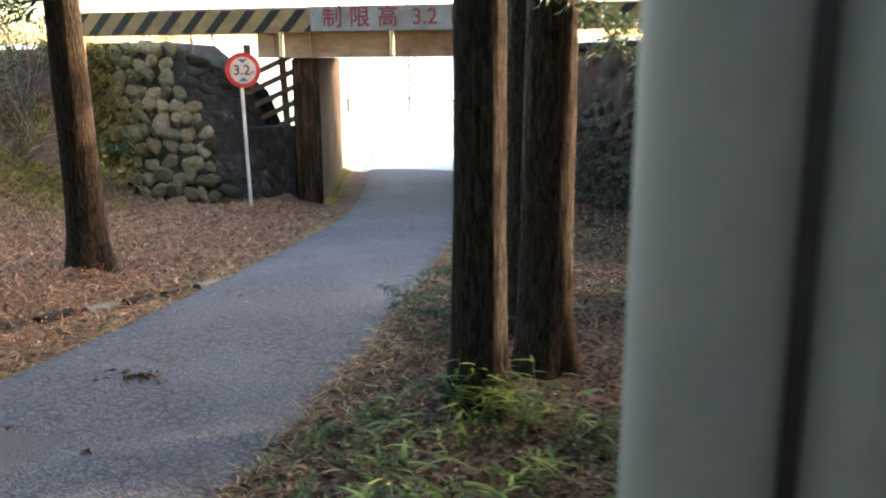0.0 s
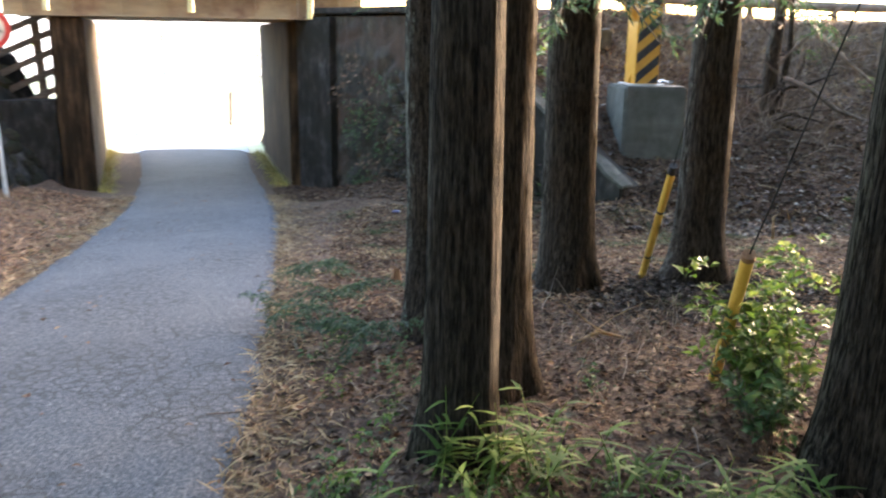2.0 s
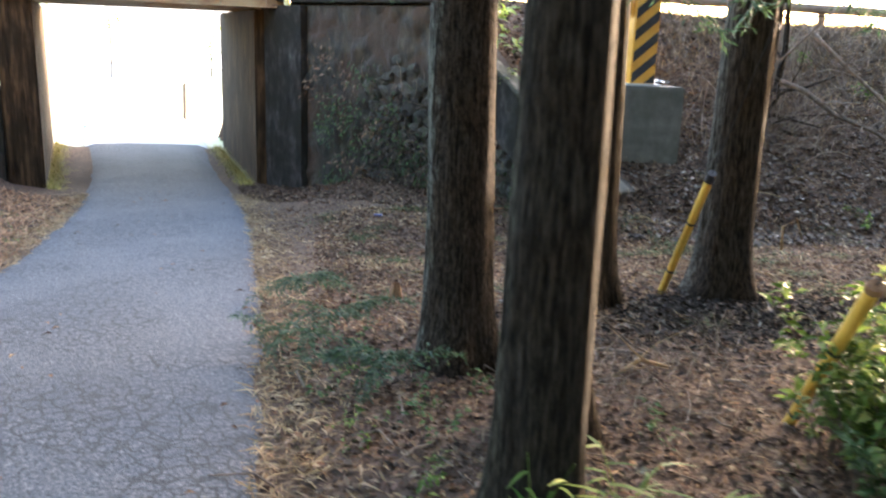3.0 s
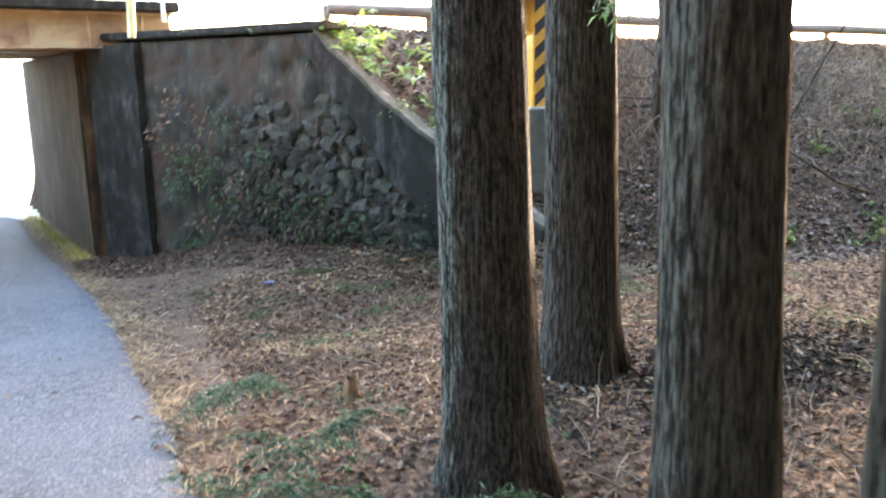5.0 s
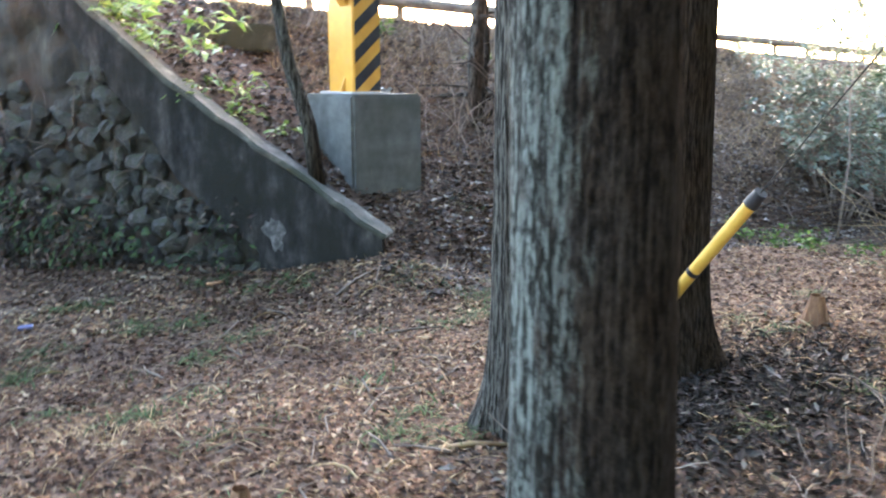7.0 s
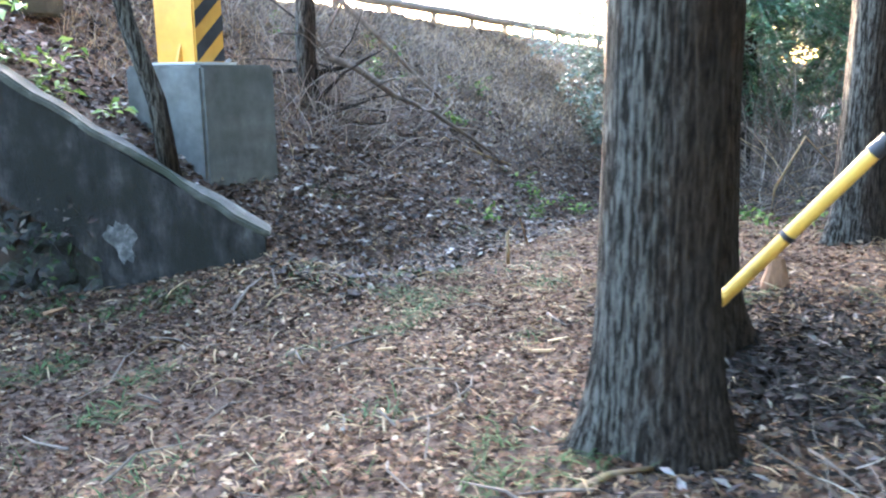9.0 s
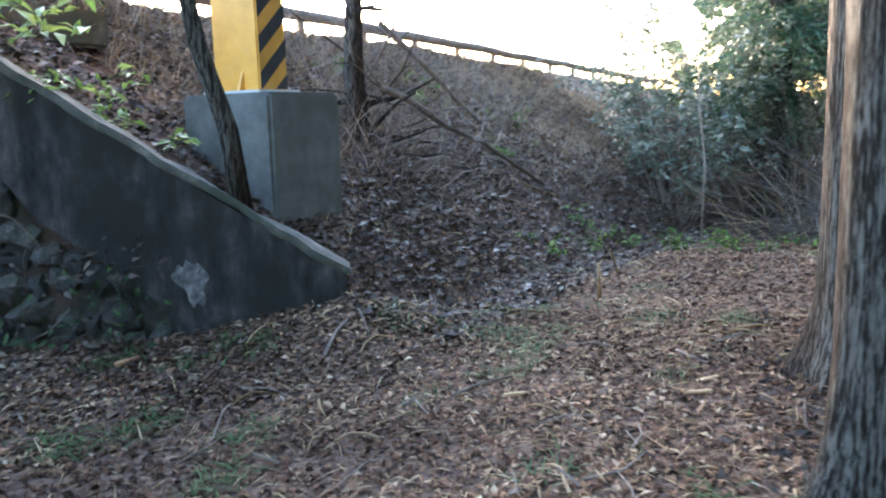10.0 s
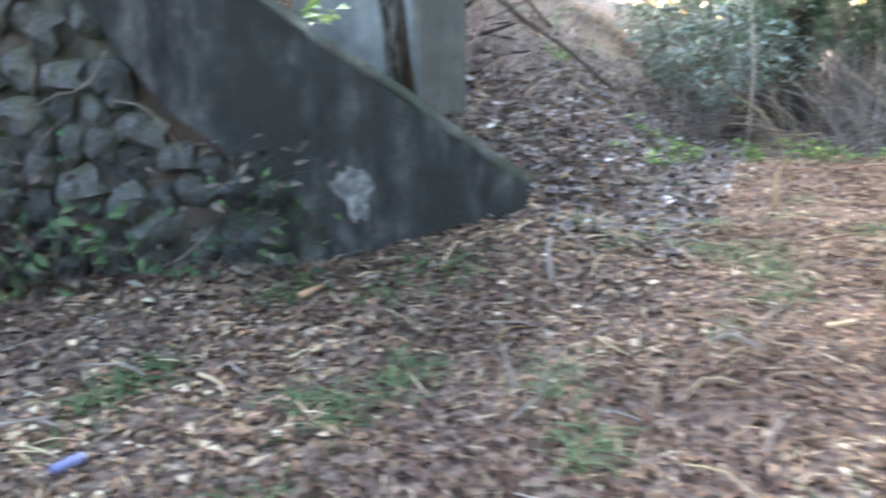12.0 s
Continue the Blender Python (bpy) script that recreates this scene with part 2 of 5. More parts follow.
BLUE = surface("blue_sign_paint", [(0.3, (0.05, 0.12, 0.3)), (0.7, (0.07, 0.16, 0.38))], 8, rough=0.45, bump=0.05)
GALV = surface("galvanised_steel", [(0.3, (0.42, 0.43, 0.43)), (0.7, (0.58, 0.58, 0.57))], 10, rough=0.5, bump=0.1, metal=0.3)
POLEGREY = surface("grey_utility_pole", [(0.3, (0.15, 0.155, 0.15)), (0.55, (0.25, 0.255, 0.25)), (0.8, (0.34, 0.345, 0.335))], 4, stretch=(1, 1, 0.3), rough=0.65, bump=0.15,
                   big=(0.24, 0.25, 0.21), big_scale=2, fine=90)
TIMBER = surface("old_timber", [(0.3, (0.05, 0.035, 0.025)), (0.6, (0.12, 0.085, 0.06)), (0.8, (0.2, 0.15, 0.11))], 4, stretch=(1, 10, 10), rough=0.9, bump=0.6, vary=0.2)
RAILWOOD = surface("weathered_rail", [(0.3, (0.1, 0.085, 0.07)), (0.6, (0.2, 0.17, 0.14)), (0.8, (0.3, 0.26, 0.21))], 4, stretch=(1, 8, 8), rough=0.9, bump=0.5, vary=0.15)
CUTWOOD = surface("cut_stump_wood", [(0.3, (0.14, 0.065, 0.03)), (0.6, (0.25, 0.13, 0.06)), (0.8, (0.36, 0.21, 0.1))], 10, stretch=(4, 4, 1), rough=0.85, bump=0.5)
LITTER = foliage("fallen_leaves", [(0.0, (0.03, 0.017, 0.01)), (0.35, (0.08, 0.043, 0.024)), (0.65, (0.165, 0.093, 0.05)), (0.92, (0.24, 0.15, 0.085)), (1.0, (0.4, 0.3, 0.19))], 0.85, 0.0, 0.1, (0.36, 0.33, 0.33))
DULLLITTER = foliage("dull_fallen_leaves", [(0.0, (0.022, 0.015, 0.011)), (0.45, (0.062, 0.04, 0.027)), (0.92, (0.12, 0.08, 0.053)), (1.0, (0.22, 0.17, 0.12))], 0.85, 0.0, 0.1)
BANKLITTER = foliage("grey_leaf_mould", [(0.0, (0.02, 0.016, 0.013)), (0.5, (0.075, 0.058, 0.047)), (0.9, (0.15, 0.12, 0.098)), (1.0, (0.34, 0.29, 0.24))], 0.7, 0.0, 0.1)
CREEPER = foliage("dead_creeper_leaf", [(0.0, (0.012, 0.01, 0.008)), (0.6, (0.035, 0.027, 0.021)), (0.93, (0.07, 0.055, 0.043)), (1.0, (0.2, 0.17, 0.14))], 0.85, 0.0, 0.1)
DARKIVY = foliage("dark_ivy_leaf", [(0.0, (0.012, 0.024, 0.009)), (0.6, (0.026, 0.046, 0.015)), (1.0, (0.055, 0.085, 0.03))], 0.6, 0.15, 0.2)
STRAW = foliage("dry_straw", [(0.0, (0.17, 0.105, 0.05)), (0.5, (0.33, 0.225, 0.115)), (1.0, (0.47, 0.36, 0.21))], 0.7, 0.35, 0.2, (0.6, 0.58, 0.58))
RUSTNEEDLE = foliage("rust_needles", [(0.0, (0.13, 0.065, 0.035)), (0.5, (0.27, 0.145, 0.075)), (1.0, (0.46, 0.28, 0.155))], 0.8, 0.1, 0.2)
LEAF = foliage("evergreen_leaf", [(0.0, (0.025, 0.05, 0.018)), (0.5, (0.05, 0.095, 0.03)), (1.0, (0.09, 0.135, 0.045))], 0.6, 0.25, 0.2)
SASA = foliage("bamboo_grass_leaf", [(0.0, (0.03, 0.06, 0.01)), (0.5, (0.065, 0.115, 0.02)), (0.9, (0.15, 0.21, 0.045)), (1.0, (0.24, 0.26, 0.08))], 0.6, 0.35, 0.15)
FERN = foliage("green_fern", [(0.0, (0.02, 0.035, 0.011)), (0.5, (0.036, 0.058, 0.019)), (1.0, (0.07, 0.095, 0.034))], 0.7, 0.2, 0.1)
FRESH = foliage("yellow_green_leaf", [(0.0, (0.08, 0.13, 0.025)), (0.5, (0.14, 0.21, 0.045)), (1.0, (0.24, 0.3, 0.08))], 0.4, 0.4, 0.4)
CEDAR = foliage("cedar_needles", [(0.0, (0.022, 0.045, 0.025)), (0.5, (0.04, 0.08, 0.042)), (1.0, (0.065, 0.115, 0.05))], 0.5, 0.25, 0.3)
GREYLEAF = foliage("glossy_grey_green_leaf", [(0.0, (0.045, 0.065, 0.042)), (0.5, (0.1, 0.125, 0.088)), (1.0, (0.2, 0.23, 0.17))], 0.4, 0.35, 0.5)
BRAMBLE = foliage("dead_bramble", [(0.0, (0.075, 0.056, 0.043)), (0.5, (0.19, 0.148, 0.115)), (1.0, (0.38, 0.31, 0.245))], 0.85, 0.1, 0.2)
THICKETWOOD = foliage("dead_thicket_stem", [(0.0, (0.035, 0.026, 0.02)), (0.5, (0.085, 0.065, 0.05)), (0.9, (0.16, 0.125, 0.098)), (1.0, (0.36, 0.31, 0.25))], 0.85, 0.05, 0.2)
MOSS = foliage("moss_blades", [(0.0, (0.16, 0.15, 0.035)), (0.6, (0.32, 0.27, 0.065)), (1.0, (0.44, 0.36, 0.11))], 0.8, 0.2, 0.2)
LIME = surface("lime_bloom", [(0.36, (0.03, 0.03, 0.028)), (0.52, (0.08, 0.078, 0.072)), (0.66, (0.17, 0.165, 0.15))], 14, rough=0.95, bump=0.5)
CANPAINT = surface("violet_can", [(0.3, (0.06, 0.056, 0.12)), (0.7, (0.17, 0.165, 0.25))], 9, rough=0.5, bump=0.05, metal=0.4)
WIRE = surface("dull_dark_wire", [(0.3, (0.02, 0.019, 0.018)), (0.7, (0.05, 0.047, 0.043))], 20, rough=0.95, bump=0.1)
CLOTH = surface("blue_plastic_litter", [(0.3, (0.3, 0.42, 0.5)), (0.7, (0.5, 0.6, 0.66))], 10, rough=0.5, bump=0.2)


for dull, gloss_ in ((PIER, 0.1), (DARKCONC, 0.15), (SHADESTONE, 0.15), (SOIL, 0.1), (WIRE, 0.05), (ASPHALT, 0.2), (STONE, 0.2), (CONCRETE, 0.25)):
    dull.node_tree.nodes["Principled BSDF"].inputs["Specular IOR Level"].default_value = gloss_


# ---- building helpers ----
def mesh_ob(name, verts, faces, mat, parent=None, label="", smooth=False):
    me = bpy.data.meshes.new(name)
    me.from_pydata(verts, [], faces)
    me.materials.append(mat)
    if smooth:
        me.shade_smooth()
    ob = new(name, me)
    ob.parent = parent
    if label:
        ob["label"] = label
    return ob


def part(name, bm, mat, parent=None, label="", smooth=False):
    me = bpy.data.meshes.new(name)
    bm.to_mesh(me)
    bm.free()
    me.materials.append(mat)
    if smooth:
        me.shade_smooth()
    ob = new(name, me)
    ob.parent = parent
    if label:
        ob["label"] = label
    return ob


def empty(name, at=(0, 0, 0), rz=0):
    ob = new(name)
    ob.matrix_world = pose(*at, 0, 0, rz)
    ob.empty_display_size = 0.1
    return ob


def box_bm(size, at=(0, 0, 0), turn=(0, 0, 0), bevel=0.01):
    bm = bmesh.new()
    bmesh.ops.create_cube(bm, size=1, matrix=Matrix.Diagonal((*size, 1)))
    if bevel:
        bmesh.ops.bevel(bm, geom=bm.edges[:], offset=bevel, segments=2, affect="EDGES")
    bmesh.ops.transform(bm, matrix=pose(*at, *turn), verts=bm.verts)
    return bm


def rod_bm(a, b, r0, r1=None, seg=12):
    """A capped tapered rod from a to b."""
    a, b = Vector(a), Vector(b)
    bm = bmesh.new()
    bmesh.ops.create_cone(bm, cap_ends=True, segments=seg, radius1=r0, radius2=r0 if r1 is None else r1, depth=(b - a).length)
    bmesh.ops.transform(bm, matrix=Matrix.Translation((a + b) / 2) @ (b - a).to_track_quat("Z", "Y").to_matrix().to_4x4(), verts=bm.verts)
    return bm


def tube_data(points, radii, seg=8):
    """Vertices and faces of a tube along points."""
    v, f = [], []
    n = len(points)
    pts = [Vector(p) for p in points]
    for i, p in enumerate(pts):
        d = (pts[min(i + 1, n - 1)] - pts[max(i - 1, 0)]).normalized()
        u = d.orthogonal().normalized() if abs(d.z) > 0.95 else d.cross(Vector((0, 0, 1))).normalized()
        w = d.cross(u)
        for k in range(seg):
            a = 2 * math.pi * k / seg
            v.append(tuple(p + radii[i] * (math.cos(a) * u + math.sin(a) * w)))
    for i in range(n - 1):
        for k in range(seg):
            f.append((i * seg + k, i * seg + (k + 1) % seg, (i + 1) * seg + (k + 1) % seg, (i + 1) * seg + k))
    f.append(tuple(range(seg))[::-1])
    f.append(tuple(range((n - 1) * seg, n * seg)))
    return v, f


class Soup:
    """Gathers many small faces into one mesh."""
    def __init__(self):
        self.v, self.f = [], []

    def add(self, v, f):
        o = len(self.v)
        self.v.extend(v)
        self.f.extend(tuple(i + o for i in q) for q in f)

    def leaf(self, p, d, up, length, width, droop=0.15):
        """A pointed leaf of four faces, folded a little along its rib."""
        p, d = Vector(p), Vector(d).normalized()
        s = d.cross(Vector(up))
        s = s.normalized() if s.length > 1e-4 else d.orthogonal().normalized()
        u = s.cross(d)
        m = p + d * length * 0.45 + u * length * 0.04
        e = p + d * length - u * length * droop
        self.add([tuple(p), tuple(m + s * width / 2 + u * width * 0.15), tuple(e), tuple(m - s * width / 2 + u * width * 0.15), tuple(m)], [(0, 1, 4), (1, 2, 4), (2, 3, 4), (3, 0, 4)])

    def blade(self, p, d, length, width, bend=0.5):
        p, d = Vector(p), Vector(d).normalized()
        out = Vector((d.x, d.y, 0))
        out = out.normalized() if out.length > 1e-3 else Vector((1, 0, 0))
        s = Vector((-out.y, out.x, 0)) * width / 2
        pts = []
        for i in range(4):
            k = i / 3
            c = p + d * length * k + out * bend * length * k * k * 0.5 - Vector((0, 0, bend * length * k * k * 0.6))
            w = 1 - 0.9 * k * k
            pts += [tuple(c - s * w), tuple(c + s * w)]
        self.add(pts, [(0, 1, 3, 2), (2, 3, 5, 4), (4, 5, 7, 6)])

    def done(self, name, mat, parent=None, label="", smooth=False):
        return mesh_ob(name, self.v, self.f, mat, parent, label, smooth)


rnd = random.Random(7)


def any_way(low=-1.0, high=1.0):
    a, z = rnd.uniform(0, 2 * math.pi), rnd.uniform(low, high)
    h = math.sqrt(max(0, 1 - z * z))
    return Vector((h * math.cos(a), h * math.sin(a), z))


# ---- the lie of the land ----
WING_A, WING_T, WING_E = Vector((-0.53, 15.51)), Vector((1.98, 12.58)), Vector((3.8, 10.45))


def smooth(a, b, x):
    k = min(1, max(0, (x - a) / (b - a)))
    return k * k * (3 - 2 * k)


ROAD_Y = [-300, -5, 3, 5, 8, 11, 13, 15, 20.4, 30, 60, 500]
ROAD_X = [-0.9, -0.92, -0.96, -1.03, -1.25, -1.52, -1.8, -2.2, -3.4, -5.7, -13, -120]


def road_mid(y):
    return float(np.mean(np.interp([y - 1, y - 0.5, y, y + 0.5, y + 1], ROAD_Y, ROAD_X)))


def road_half(y):
    return 1.13 if y < 16 else 1.13 + 0.2 * smooth(16, 22, y)


def road_z(y):
    if y < -6:
        return 0.54
    return float(np.interp(y, [-6, 11, 13, 15, 17, 400], [0.54, -0.71, -0.86, -0.97, -1.03, -1.05]))


def crest(x):
    """Height of the top of the bank."""
    return 2.05 - 0.028 * max(0, x - 3) if x < 30 else 1.3


def behind_wing(x, y):
    """Distance behind the face of the wing wall (positive: on the bank's side)."""
    d = (WING_E - WING_A).normalized()
    return (x - WING_A.x) * -d.y + (y - WING_A.y) * d.x


def bank_z(x, y):
    s = ((y - 10.45) + max(0, 4.2 - x) * 0.42) / 3.7
    return -0.47 + min(1.0, s) * (crest(x) + 0.47)


def ground_z(x, y):
    rough = 0.05 * noise.noise((x * 0.6, y * 0.6, 3)) + 0.03 * noise.noise((x * 1.9, y * 1.9, 7))
    rz = road_z(y)
    side = x - road_mid(y)
    k = smooth(road_half(y) + 0.05, road_half(y) + 1.4, abs(side))
    if side > 0:
        off = max(rz - 0.02, -0.66) - 0.05 * smooth(1.0, 3.0, side) * smooth(8, 4, y)
        off = off + 0.14 * smooth(9.6, 12.0, y) * smooth(-0.3, 2.5, x)
        off = off - 0.36 * smooth(12.0, 14.5, y) * smooth(1.5, -0.5, x)
        z = rz - 0.03 + (off - rz + 0.03) * k + rough * k
        z += 0.24 * math.exp(-((x - 3.75) ** 2 + (y - 10.35) ** 2) / 0.55)
        z += (-1.28 - z) * smooth(20.0, 21.0, y)
        in_bank = behind_wing(x, y) > 0.27 if x < WING_E.x - 0.05 else y > 8.5
        if in_bank and (y < 15.3 or x > -0.68 - 0.2155 * (y - 15.38) + 0.3) and y < 24:
            back = bank_z(x, y)
            if y > 20.6:
                back = crest(x) - (y - 20.6) * 1.1
            z = max(z, back + rough * 1.6)
        z -= 0.38 * smooth(6.0, 11.5, x) * smooth(11.6, 9.8, y)
    else:
        off = rz + 0.02 + 0.10 * smooth(1.2, 2.6, -side)
        z = rz - 0.03 + (off - rz + 0.03) * k + rough * k
        z += 1.6 * smooth(-6.2, -10.0, x) * smooth(4.5, 10.5, y) * smooth(19.0, 15.4, y)
        z += (-1.28 - z) * smooth(20.0, 21.0, y)
        if x < (-4.35 if y < 15 else -3.76 - 0.2217 * (y - 14.47) - 0.3) and y < 24:
            s = min(1, max(0, (y - 13.5) / 1.1)) if x > -8.0 else min(1, max(0, (y - 10.4) / 3.4))
            top = -0.9 + s * (2.05 + 0.9)
            if x > -6.6:
                top = min(top, max(0.3, 2.0 - (x + 6.6) * 1.0))
            if y > 20.6:
                top = 2.05 - (y - 20.6) * 1.1
            if x > -9.0 and y > 15.2:
                top = -3.0
            if x > -5.1:
                top = min(top, -0.75)
            z = max(z, top + rough * 1.2)
    return z


# ---- ground, road ----
def grid_axis(spans):
    out = []
    for a, b, step in spans:
        n = max(1, round((b - a) / step))
        out += [a + (b - a) * i / n for i in range(n)]
    return out + [spans[-1][1]]


gx = grid_axis([(-400, -60, 85), (-60, -14, 5), (-14, -5, 0.4), (-5, 6.5, 0.14), (6.5, 16, 0.4), (16, 60, 4), (60, 400, 85)])
gy = grid_axis([(-300, -40, 65), (-40, -6, 4), (-6, 2, 0.4), (2, 16.4, 0.14), (16.4, 24.4, 0.3), (24, 60, 4), (60, 500, 88)])
gv = [(x, y, ground_z(x, y)) for y in gy for x in gx]
w = len(gx)
gf = [(j * w + i, j * w + i + 1, (j + 1) * w + i + 1, (j + 1) * w + i) for j in range(len(gy) - 1) for i in range(w - 1)]
ground = tagged(mesh_ob("ground", gv, gf, SOIL, smooth=True), "brown forest soil under fallen leaves, rising to the embankment", "ground", kind="structure")


def strip(name, mat, y0, y1, step, lift, edge, shift=0.0, half=None):
    v, f = [], []
    ys = grid_axis([(y0, y1, step)])
    cols = 13
    for y in ys:
        for c in range(cols):
            u = c / (cols - 1) * 2 - 1
            hw = half or road_half(y)
            e = edge * noise.noise((y * 1.7, 5 * (1 if u > 0 else -1), 2)) if abs(u) == 1 else 0
            x = road_mid(y) + shift + u * hw + e
            v.append((x, y, road_z(y) + lift - 0.03 * u * u - (0.06 if abs(u) == 1 else 0) + 0.008 * noise.noise((x * 0.8, y * 0.8, 1))))
    for j in range(len(ys) - 1):
        for c in range(cols - 1):
            f.append((j * cols + c, j * cols + c + 1, (j + 1) * cols + c + 1, (j + 1) * cols + c))
    return mesh_ob(name, v, f, mat, smooth=True)


road = tagged(strip("road", ASPHALT, -8, 60, 0.25, 0.035, 0.1), "worn grey asphalt lane running down to the underpass", "road", kind="structure")
tar = tagged(strip("road_patch", TAR, -0.6, 2.72, 0.2, 0.0405, 0.03, -0.3, 0.86), "darker resurfaced strip of asphalt across the lane", "road patch", kind="structure")


# ---- bridge over the lane ----
pr = empty("abutment_right", (-0.68, 15.38, -1.1), 12)
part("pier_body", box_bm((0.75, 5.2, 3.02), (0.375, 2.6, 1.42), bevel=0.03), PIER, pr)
tagged(pr, "stained, shade-darkened concrete bridge abutment beside the lane", "abutment", kind="structure")
pl = empty("abutment_left", (-3.76, 14.47, -1.1), 15)
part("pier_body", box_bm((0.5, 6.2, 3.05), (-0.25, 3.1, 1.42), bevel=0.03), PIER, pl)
part("low_wall", box_bm((0.95, 0.5, 1.9), (-0.97, 0.35, 0.7), bevel=0.03), DARKCONC, pl, "dark low concrete wall")
tagged(pl, "stained, shade-darkened concrete bridge abutment with a low dark wall", "abutment", kind="structure")

bridge = empty("bridge", (-2.3, 15.15, 1.85), 12.5)


def girder(y, parent):
    g = part("girder", box_bm((5.6, 0.03, 0.42), (0.1, y, 0.24), bevel=0.004), GIRDER, parent)
    for z, d in ((0.02, 0.24), (0.46, 0.24)):
        part("flange", box_bm((5.6, d, 0.035), (0.1, y, z), bevel=0.005), GIRDER, g)
    for i in range(8):
        part("stiffener", box_bm((0.02, 0.1, 0.4), (-2.4 + i * 0.7, y - 0.065, 0.24), bevel=0.003), GIRDER, g)
    return g


for gy_ in (-0.3, 1.2, 2.7, 4.4):
    girder(gy_, bridge)
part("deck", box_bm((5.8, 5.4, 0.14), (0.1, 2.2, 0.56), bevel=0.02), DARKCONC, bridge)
tagged(bridge, "short steel girder bridge with faded cream-brown paint", "bridge", kind="structure")


def hand_rail(x0, x1, y, z, name, label, n):
    ob = empty(name, ((x0 + x1) / 2, y, z))
    for i in range(n):
        x = x0 + (x1 - x0) * i / (n - 1) - (x0 + x1) / 2
        part("post", rod_bm((x, 0, -0.1), (x, 0, 1.0), 0.025), GALV, ob)
    for h in (0.5, 0.98):
        part("rail", rod_bm((-(x1 - x0) / 2, 0, h), ((x1 - x0) / 2, 0, h), 0.018), GALV, ob)
    return tagged(ob, label, "railing", kind="structure")


hand_rail(-7.6, 3.2, 15.2, 2.3, "bridge_railing", "thin pale steel railing along the bridge deck", 9)


# ---- wing wall with sloping coping ----
def wall_frame(a, b):
    """Matrix with x along the wall's face from a to b, y into the bank, z up."""
    d = (b - a).normalized()
    return Matrix(((d.x, -d.y, 0, a.x), (d.y, d.x, 0, a.y), (0, 0, 1, 0), (0, 0, 0, 1)))


WM = wall_frame(WING_A, WING_E)
WLEN = (WING_E - WING_A).length
WTOP = (WING_T - WING_A).length
wing = empty("wing_wall_right")
wing.matrix_world = WM


def prism(outline, y0, y1):
    """A slab: an outline in x and z, from y0 to y1."""
    bm = bmesh.new()
    f = [bm.verts.new((x, y0, z)) for x, z in outline]
    b = [bm.verts.new((x, y1, z)) for x, z in outline]
    bm.faces.new(f)
    bm.faces.new(b[::-1])
    n = len(f)
    for i in range(n):
        bm.faces.new((f[i], b[i], b[(i + 1) % n], f[(i + 1) % n]))
    bmesh.ops.recalc_face_normals(bm, faces=bm.faces[:])
    return bm


def wing_top(u):
    """Height of the wall's top along its length: steep at first, flatter towards its end."""
    return float(np.interp(u, [WTOP, WTOP + 0.8, WTOP + 1.5, WLEN - 0.5, WLEN], [1.91, 1.17, 0.68, 0.12, -0.21]))


falling = [(u, wing_top(u)) for u in (WLEN - 0.5, WTOP + 1.5, WTOP + 0.8)]
body = prism([(0.02, -1.6), (WLEN, -1.2), (WLEN, -0.21), *falling, (WTOP, 1.91), (0.02, 1.91)], 0.08, 0.45)
part("wall_body", body, RUSTCONC, wing)
slope_w = math.atan2(2.12, WLEN - WTOP)
band = prism([(WLEN - 0.01, -1.2), (WLEN - 0.01, -0.21), *falling, (WTOP, 1.91), (WTOP - 0.3, 1.91), (WTOP + 0.12, 1.35), (WTOP + 0.55, 0.85), (WLEN - 1.85, 0.25), (WLEN - 1.32, -0.18), (WLEN - 1.14, -0.36), (WLEN - 1.08, -1.2)], 0.0, 0.09)
part("pilaster", prism([(0.0, -1.6), (0.98, -1.6), (0.98, 1.9), (0.0, 1.9)], -0.06, 0.09), DARKCONC, wing, "dark concrete pilaster")
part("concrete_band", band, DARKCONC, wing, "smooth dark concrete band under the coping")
cl = math.hypot(2.12, WLEN - WTOP)
cop = box_bm((cl + 0.06, 0.24, 0.05), (0, 0, 0), bevel=0.015)
bmesh.ops.subdivide_edges(cop, edges=[e for e in cop.edges if e.calc_length() > 1], cuts=24)
for v_ in cop.verts:
    v_.co += Vector((0, 0.03, 0.022)) * noise.noise(v_.co * 4)
bmesh.ops.transform(cop, matrix=pose((WLEN + WTOP) / 2, 0.11, (1.91 - 0.21) / 2 + 0.03, 0, math.degrees(slope_w), 0), verts=cop.verts)
for v_ in cop.verts:
    u_ = min(WLEN, max(WTOP, v_.co.x))
    v_.co.z += wing_top(u_) - (1.91 - 2.12 * (u_ - WTOP) / (WLEN - WTOP))
part("coping", cop, COPING, wing, "pale chipped concrete coping")
part("cap_beam", box_bm((WTOP - 0.1, 0.5, 0.1), (WTOP / 2 + 0.2, 0.24, 2.0), bevel=0.02), DARKCONC, wing)
tagged(wing, "dark concrete and stone wing wall with a sloping pale coping", "retaining wall", kind="structure")


